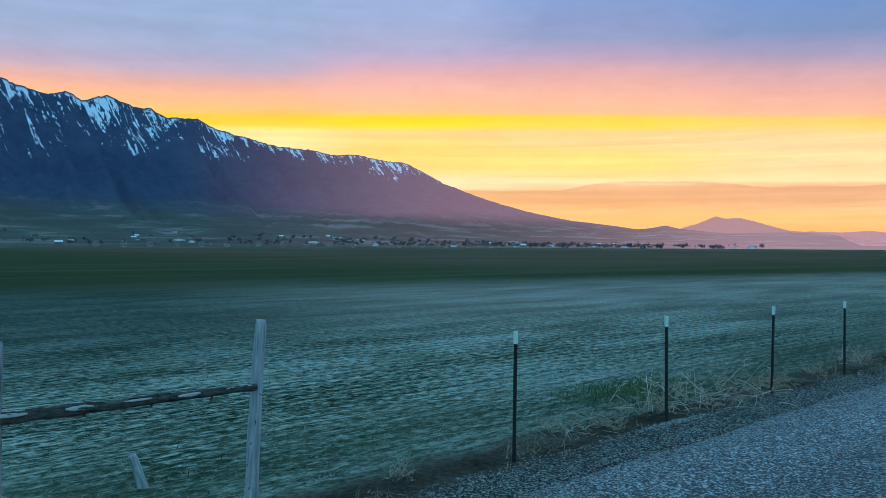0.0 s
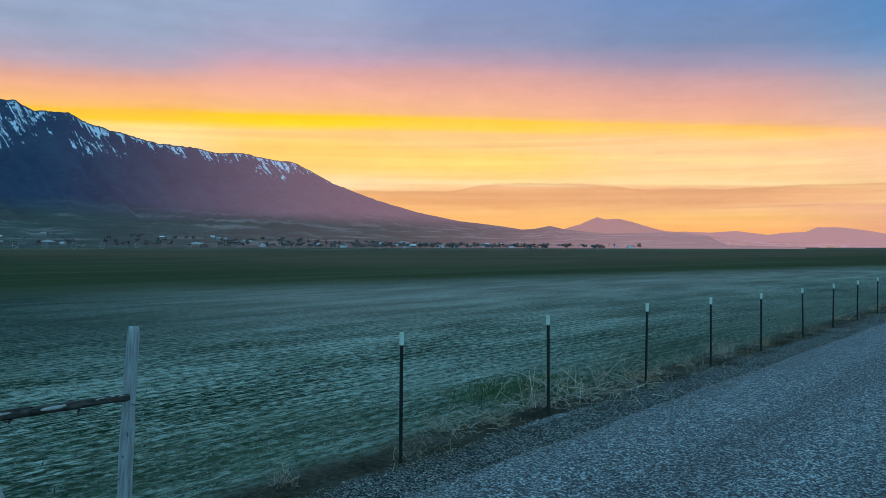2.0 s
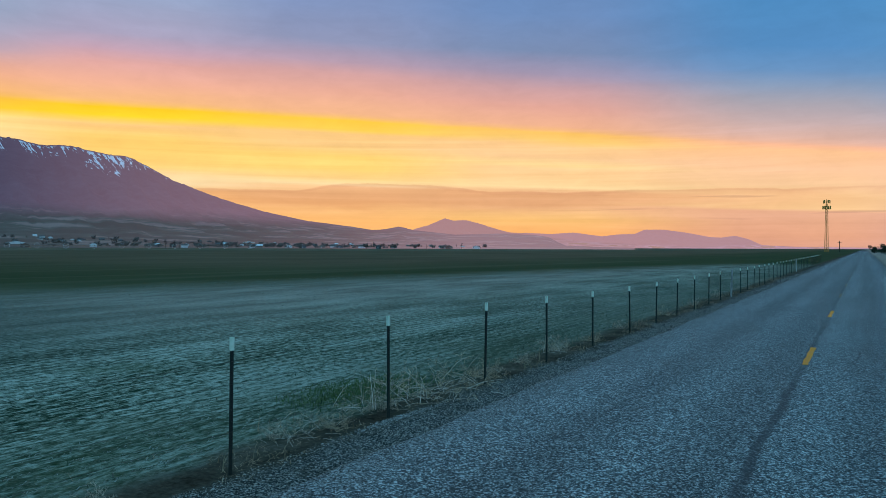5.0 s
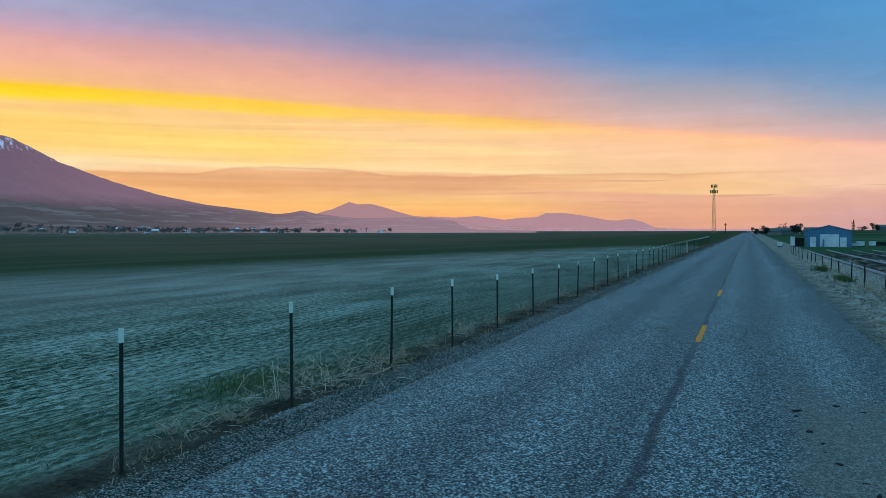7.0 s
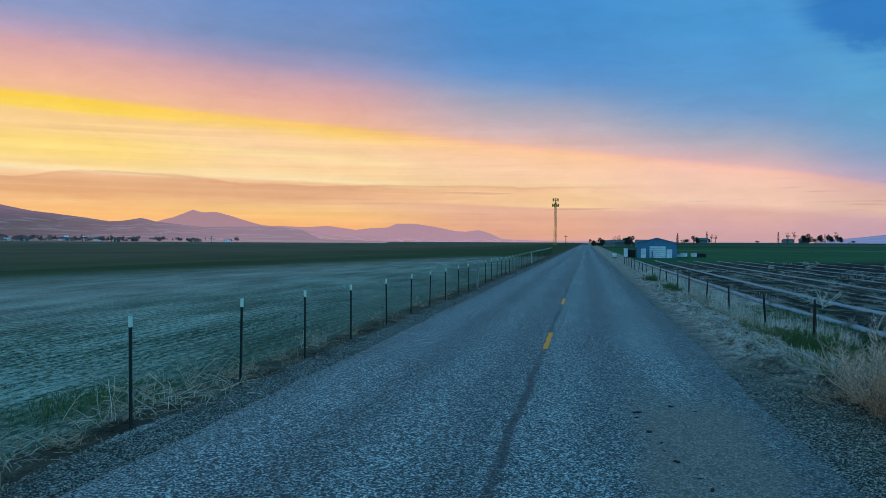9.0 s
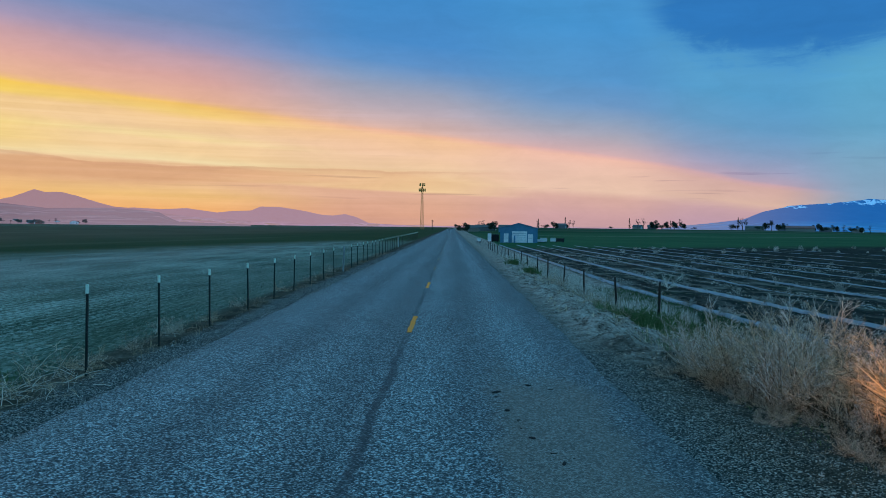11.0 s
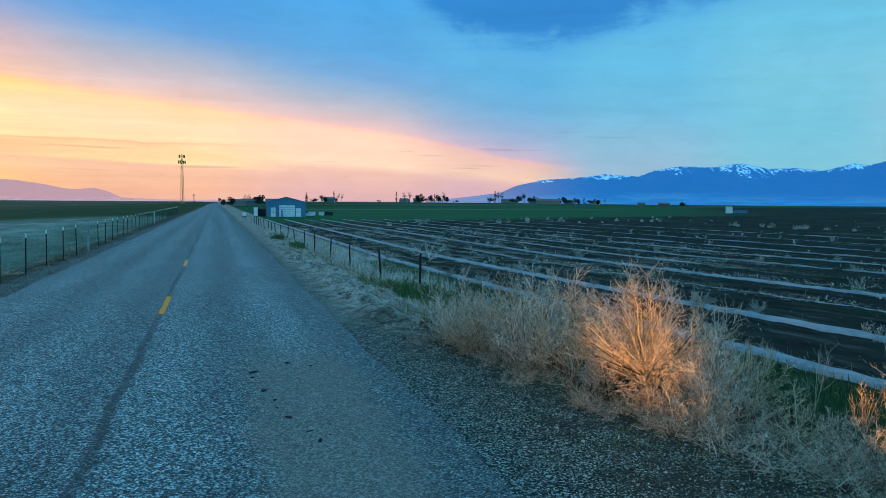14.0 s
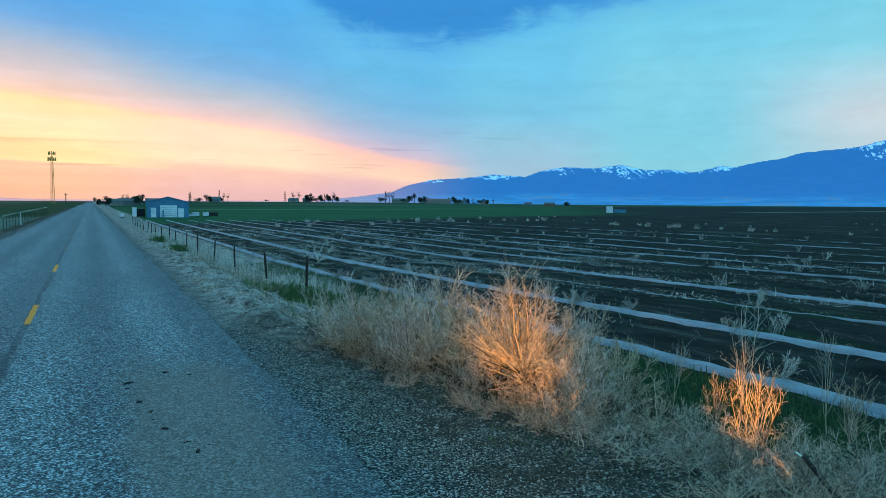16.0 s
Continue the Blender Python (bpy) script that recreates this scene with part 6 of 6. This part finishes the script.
TREES = [tree_kind("leafy_tree", leafy_mesh(1, 8, 3.4), M_CONIFER, 8, "dark rounded tree on the horizon"),
         tree_kind("poplar", conifer_mesh(2, 11, 1.3), M_CONIFER, 12, "slim dark poplar on the horizon"),
         tree_kind("bare_tree", bare_tree(3, 9, 0.55), M_BARETREE, 9, "leafless tree on the horizon"),
         tree_kind("leafy_tree", leafy_mesh(4, 5.5, 5.0), M_CONIFER, 5.5, "broad dark clump of trees on the horizon")]
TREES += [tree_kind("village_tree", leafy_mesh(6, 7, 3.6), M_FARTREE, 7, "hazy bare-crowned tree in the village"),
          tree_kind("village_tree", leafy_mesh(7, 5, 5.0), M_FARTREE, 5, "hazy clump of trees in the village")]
used = set()


def west_ground(x, y):
    return max(0.0, WEST_Z(x, y))


def tree(kind, az, r, scale=1.0, z=0.0):
    x, y = r * math.sin(radians(az)), r * math.cos(radians(az))
    if kind not in used:
        used.add(kind)
        ob = TREES[kind]
        ob.matrix_world = pose(x, y, z, 0, 0, az * 37 % 360)
    else:
        ob = copy_thing(TREES[kind], pose(x, y, z, 0, 0, az * 37 % 360))
    ob.scale = (scale * 1.05, scale * 1.05, scale)


def far_house(az, r, w, wall, roof, z=0.0, eave=2.8, peak=4.6, label="farmhouse on the horizon among trees", d=8.0, turn=0.0):
    house(r * math.sin(radians(az)), r * math.cos(radians(az)), z, w, d, eave, peak, -az + turn, wall, roof, label, group="distant houses")


# farmsteads along the horizon, north and north-east
for az, r, w, wall, roof, turn in ((1.6, 480, 9, M_BEIGE, M_SHINGLE, 90), (2.6, 520, 14, M_DULL, M_SHINGLE, 80), (4.3, 430, 10, M_BLUE, M_SHINGLE, 88), (8.3, 620, 8, M_DULL, M_SHINGLE, 80), (13.9, 760, 8, M_BEIGE, M_SHINGLE, 70),
                             (14.9, 740, 8, M_DULL, M_SHINGLE, 90), (21.9, 700, 15, M_BEIGE, M_SHINGLE, 88), (24.8, 640, 20, M_BEIGE, M_REDROOF, 90), (23.9, 720, 12, M_DULL, M_SHINGLE, 88), (26.4, 760, 10, M_DULL, M_SHINGLE, 80),
                             (31.6, 900, 8, M_DULL, M_SHINGLE, 88), (33.2, 850, 12, M_BRICK, M_SHINGLE, 90), (28.3, 820, 9, M_BEIGE, M_SHINGLE, 80)):
    far_house(az, r, 8.0, wall, roof, gz(r * math.sin(radians(az)), r * math.cos(radians(az))) - 0.2, 2.6, 4.2, d=w, turn=turn)
rs = random.Random(19)
for az, r, k, s in ((0.6, 460, 0, 0.6), (1.0, 470, 2, 0.7), (1.25, 455, 0, 0.75), (0.85, 480, 3, 0.6), (2.9, 520, 0, 0.9), (3.1, 510, 0, 0.8), (2.2, 530, 2, 0.9), (2.5, 540, 2, 1.0), (3.3, 505, 3, 0.6),
                    (6.6, 520, 1, 0.75), (6.5, 540, 2, 0.8), (7.25, 560, 3, 0.75), (7.7, 575, 2, 0.8), (7.9, 560, 0, 0.8), (8.6, 640, 1, 0.9), (8.9, 650, 2, 0.9), (9.2, 640, 2, 0.9), (8.75, 650, 0, 0.6), (11.9, 700, 3, 0.5),
                    (13.3, 700, 1, 0.75), (13.9, 720, 2, 1.0), (14.3, 720, 2, 1.0), (14.9, 730, 0, 0.9), (15.2, 720, 0, 0.7), (15.6, 720, 3, 0.8), (15.9, 720, 0, 0.8), (16.2, 720, 1, 0.6), (16.5, 730, 0, 0.9), (16.8, 720, 2, 1.0),
                    (17.1, 730, 0, 0.8), (17.9, 730, 3, 0.4), (20.4, 690, 3, 0.8), (20.8, 690, 1, 0.8), (21.1, 700, 2, 1.0), (21.4, 720, 2, 1.1), (22.6, 700, 0, 0.9), (23.0, 690, 2, 0.9), (23.4, 690, 0, 0.7), (23.8, 690, 3, 0.9),
                    (25.6, 720, 0, 0.7), (26.0, 720, 0, 0.8), (26.4, 730, 3, 0.8), (27.0, 740, 0, 0.7), (27.4, 740, 2, 0.8), (27.9, 750, 3, 0.8), (28.5, 750, 0, 0.7), (29.0, 760, 2, 0.8), (34.4, 800, 0, 0.6), (34.6, 800, 3, 0.7), (22.1, 680, 3, 0.7)):
    tree(k, az, r, s * rs.uniform(0.9, 1.1) * (1.2 if az > 12 else 1.0), gz(r * math.sin(radians(az)), r * math.cos(radians(az))) - 0.3)
# a pale trailer out on the field
tr = crate("farm_trailer", 177.0, 229.0, 2.4, 2.0, 2.5, M_WHITE, "white farm trailer standing out on the field", "trailer", turn=-37)
crate("low_trailer", 181.0, 228.0, 4.6, 1.8, 1.3, M_BLUE, "low blue-grey trailer coupled out on the field", "trailer", turn=-37)

# lattice mast with aerials
TX, TY = 690 * math.sin(radians(-2.25)), 690 * math.cos(radians(-2.25))
mast = thing("radio_mast", None, None, "slim ochre lattice radio mast with two tiers of aerials", "radio mast")
mast.matrix_world = pose(TX, TY, -0.5)
H = 39.0
corners = [(math.cos(radians(a)), math.sin(radians(a))) for a in (90, 210, 330)]
for cx, cy in corners:
    part("leg", rod("leg", [(cx * 1.7, cy * 1.7, 0), (cx * 0.8, cy * 0.8, H)], 0.16, 6), M_OCHRE, mast)
for i in range(16):
    z0, z1 = H * i / 16, H * (i + 1) / 16
    ra, rb = 1.7 - 0.9 * i / 16, 1.7 - 0.9 * (i + 1) / 16
    t = Tubes(4)
    for (ax, ay), (bx, by) in zip(corners, corners[1:] + corners[:1]):
        t.add([Vector((ax * ra, ay * ra, z0)), Vector((bx * rb, by * rb, z1))], 0.08, 0.08)
        t.add([Vector((ax * rb, ay * rb, z1)), Vector((bx * rb, by * rb, z1))], 0.08, 0.08)
    part("brace", t.mesh("brace"), M_OCHRE, mast)
for z, n, rr in ((36.2, 8, 2.9), (41.0, 5, 2.4)):
    ring = part("platform", boxes(((-rr * 0.9, -0.9, z - 0.2), (rr * 0.9, 0.9, z))), M_OCHRE, mast)
    for i in range(n):
        a = 2 * math.pi * i / n + 0.3
        cx, cy = rr * math.cos(a), rr * math.sin(a)
        part("aerial", boxes(((cx - 0.4, cy - 0.3, z - 1.2), (cx + 0.4, cy + 0.3, z + 1.5))), M_OCHRE, ring)
part("pole", rod("pole", [(0, 0, H - 2), (0, 0, 43.0)], 0.3, 6), M_OCHRE, mast)

pole = thing("utility_pole", None, None, "lone wooden utility pole far along the road", "utility pole")
pole.matrix_world = pose(620 * math.sin(radians(-1.46)), 620 * math.cos(radians(-1.46)), -0.5)
part("shaft", rod("shaft", [(0, 0, 0), (0, 0, 8.5)], 0.28, 6), M_TRUNK, pole)
part("crossarm", boxes(((-1.3, -0.12, 7.3), (1.3, 0.12, 7.6))), M_TRUNK, pole)

# the village at the mountain's foot
rs = random.Random(23)
walls = [M_DULL, M_BEIGE, M_WHITE, M_BRICK, M_WHITE]
for i in range(84):
    az = rs.uniform(-83, -26) if i < 44 else rs.uniform(-62, -34)
    r = 1080 + 560 * rs.random() ** 1.3
    x, y = r * math.sin(radians(az)), r * math.cos(radians(az))
    w = rs.uniform(7, 11) if rs.random() < 0.8 else rs.uniform(14, 26)
    far_house(az, r, w, walls[rs.randrange(5)], M_SHINGLE if rs.random() < 0.7 else M_WHITE, west_ground(x, y) - 0.3, 3.0, 5.0, "village house at the foot of the mountain", rs.uniform(7, 10), rs.choice((0, 90)))
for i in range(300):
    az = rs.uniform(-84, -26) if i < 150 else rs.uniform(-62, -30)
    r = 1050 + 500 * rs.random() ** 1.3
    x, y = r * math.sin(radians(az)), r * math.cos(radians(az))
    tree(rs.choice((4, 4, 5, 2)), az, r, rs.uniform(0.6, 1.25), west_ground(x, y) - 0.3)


# sprinkler lines on big wheels, parked across the far field
def wheel_line(az0, r0, n, label):
    line = empty("wheel_line", (r0 * math.sin(radians(az0)), r0 * math.cos(radians(az0)), 0.0), label, "irrigation line", "sprinkler lines")
    inv = line.matrix_world.inverted()
    for i in range(n):
        az = az0 + 1.75 * i
        x, y = r0 * math.sin(radians(az)), r0 * math.cos(radians(az))
        t = Tubes(4)
        rim = [Vector((2.0 * math.cos(a), 0.2 * math.sin(2 * a), 2.0 + 2.0 * math.sin(a))) for a in (2 * math.pi * j / 20 for j in range(21))]
        t.add(rim, 0.06, 0.06)
        for j in range(8):
            t.add([Vector((0, 0, 2.0)), rim[j * 20 // 8]], 0.02, 0.02)
        w = part("wheel", t.mesh("wheel"), M_WHITE, line)
        w.matrix_parent_inverse = inv
        w.matrix_basis = pose(x, y, 0.6, 0, 0, -az + 30)
    pipe = [(r0 * math.sin(radians(az0 + 1.75 * i)), r0 * math.cos(radians(az0 + 1.75 * i)), 2.6) for i in range(n)]
    p = part("pipe", rod("pipe", pipe, 0.10, 5), M_GALV, line)
    p.matrix_parent_inverse = inv


wheel_line(-74.0, 560, 6, "parked sprinkler line on pale spoked wheels")
wheel_line(-63.0, 620, 12, "long sprinkler line on pale spoked wheels")
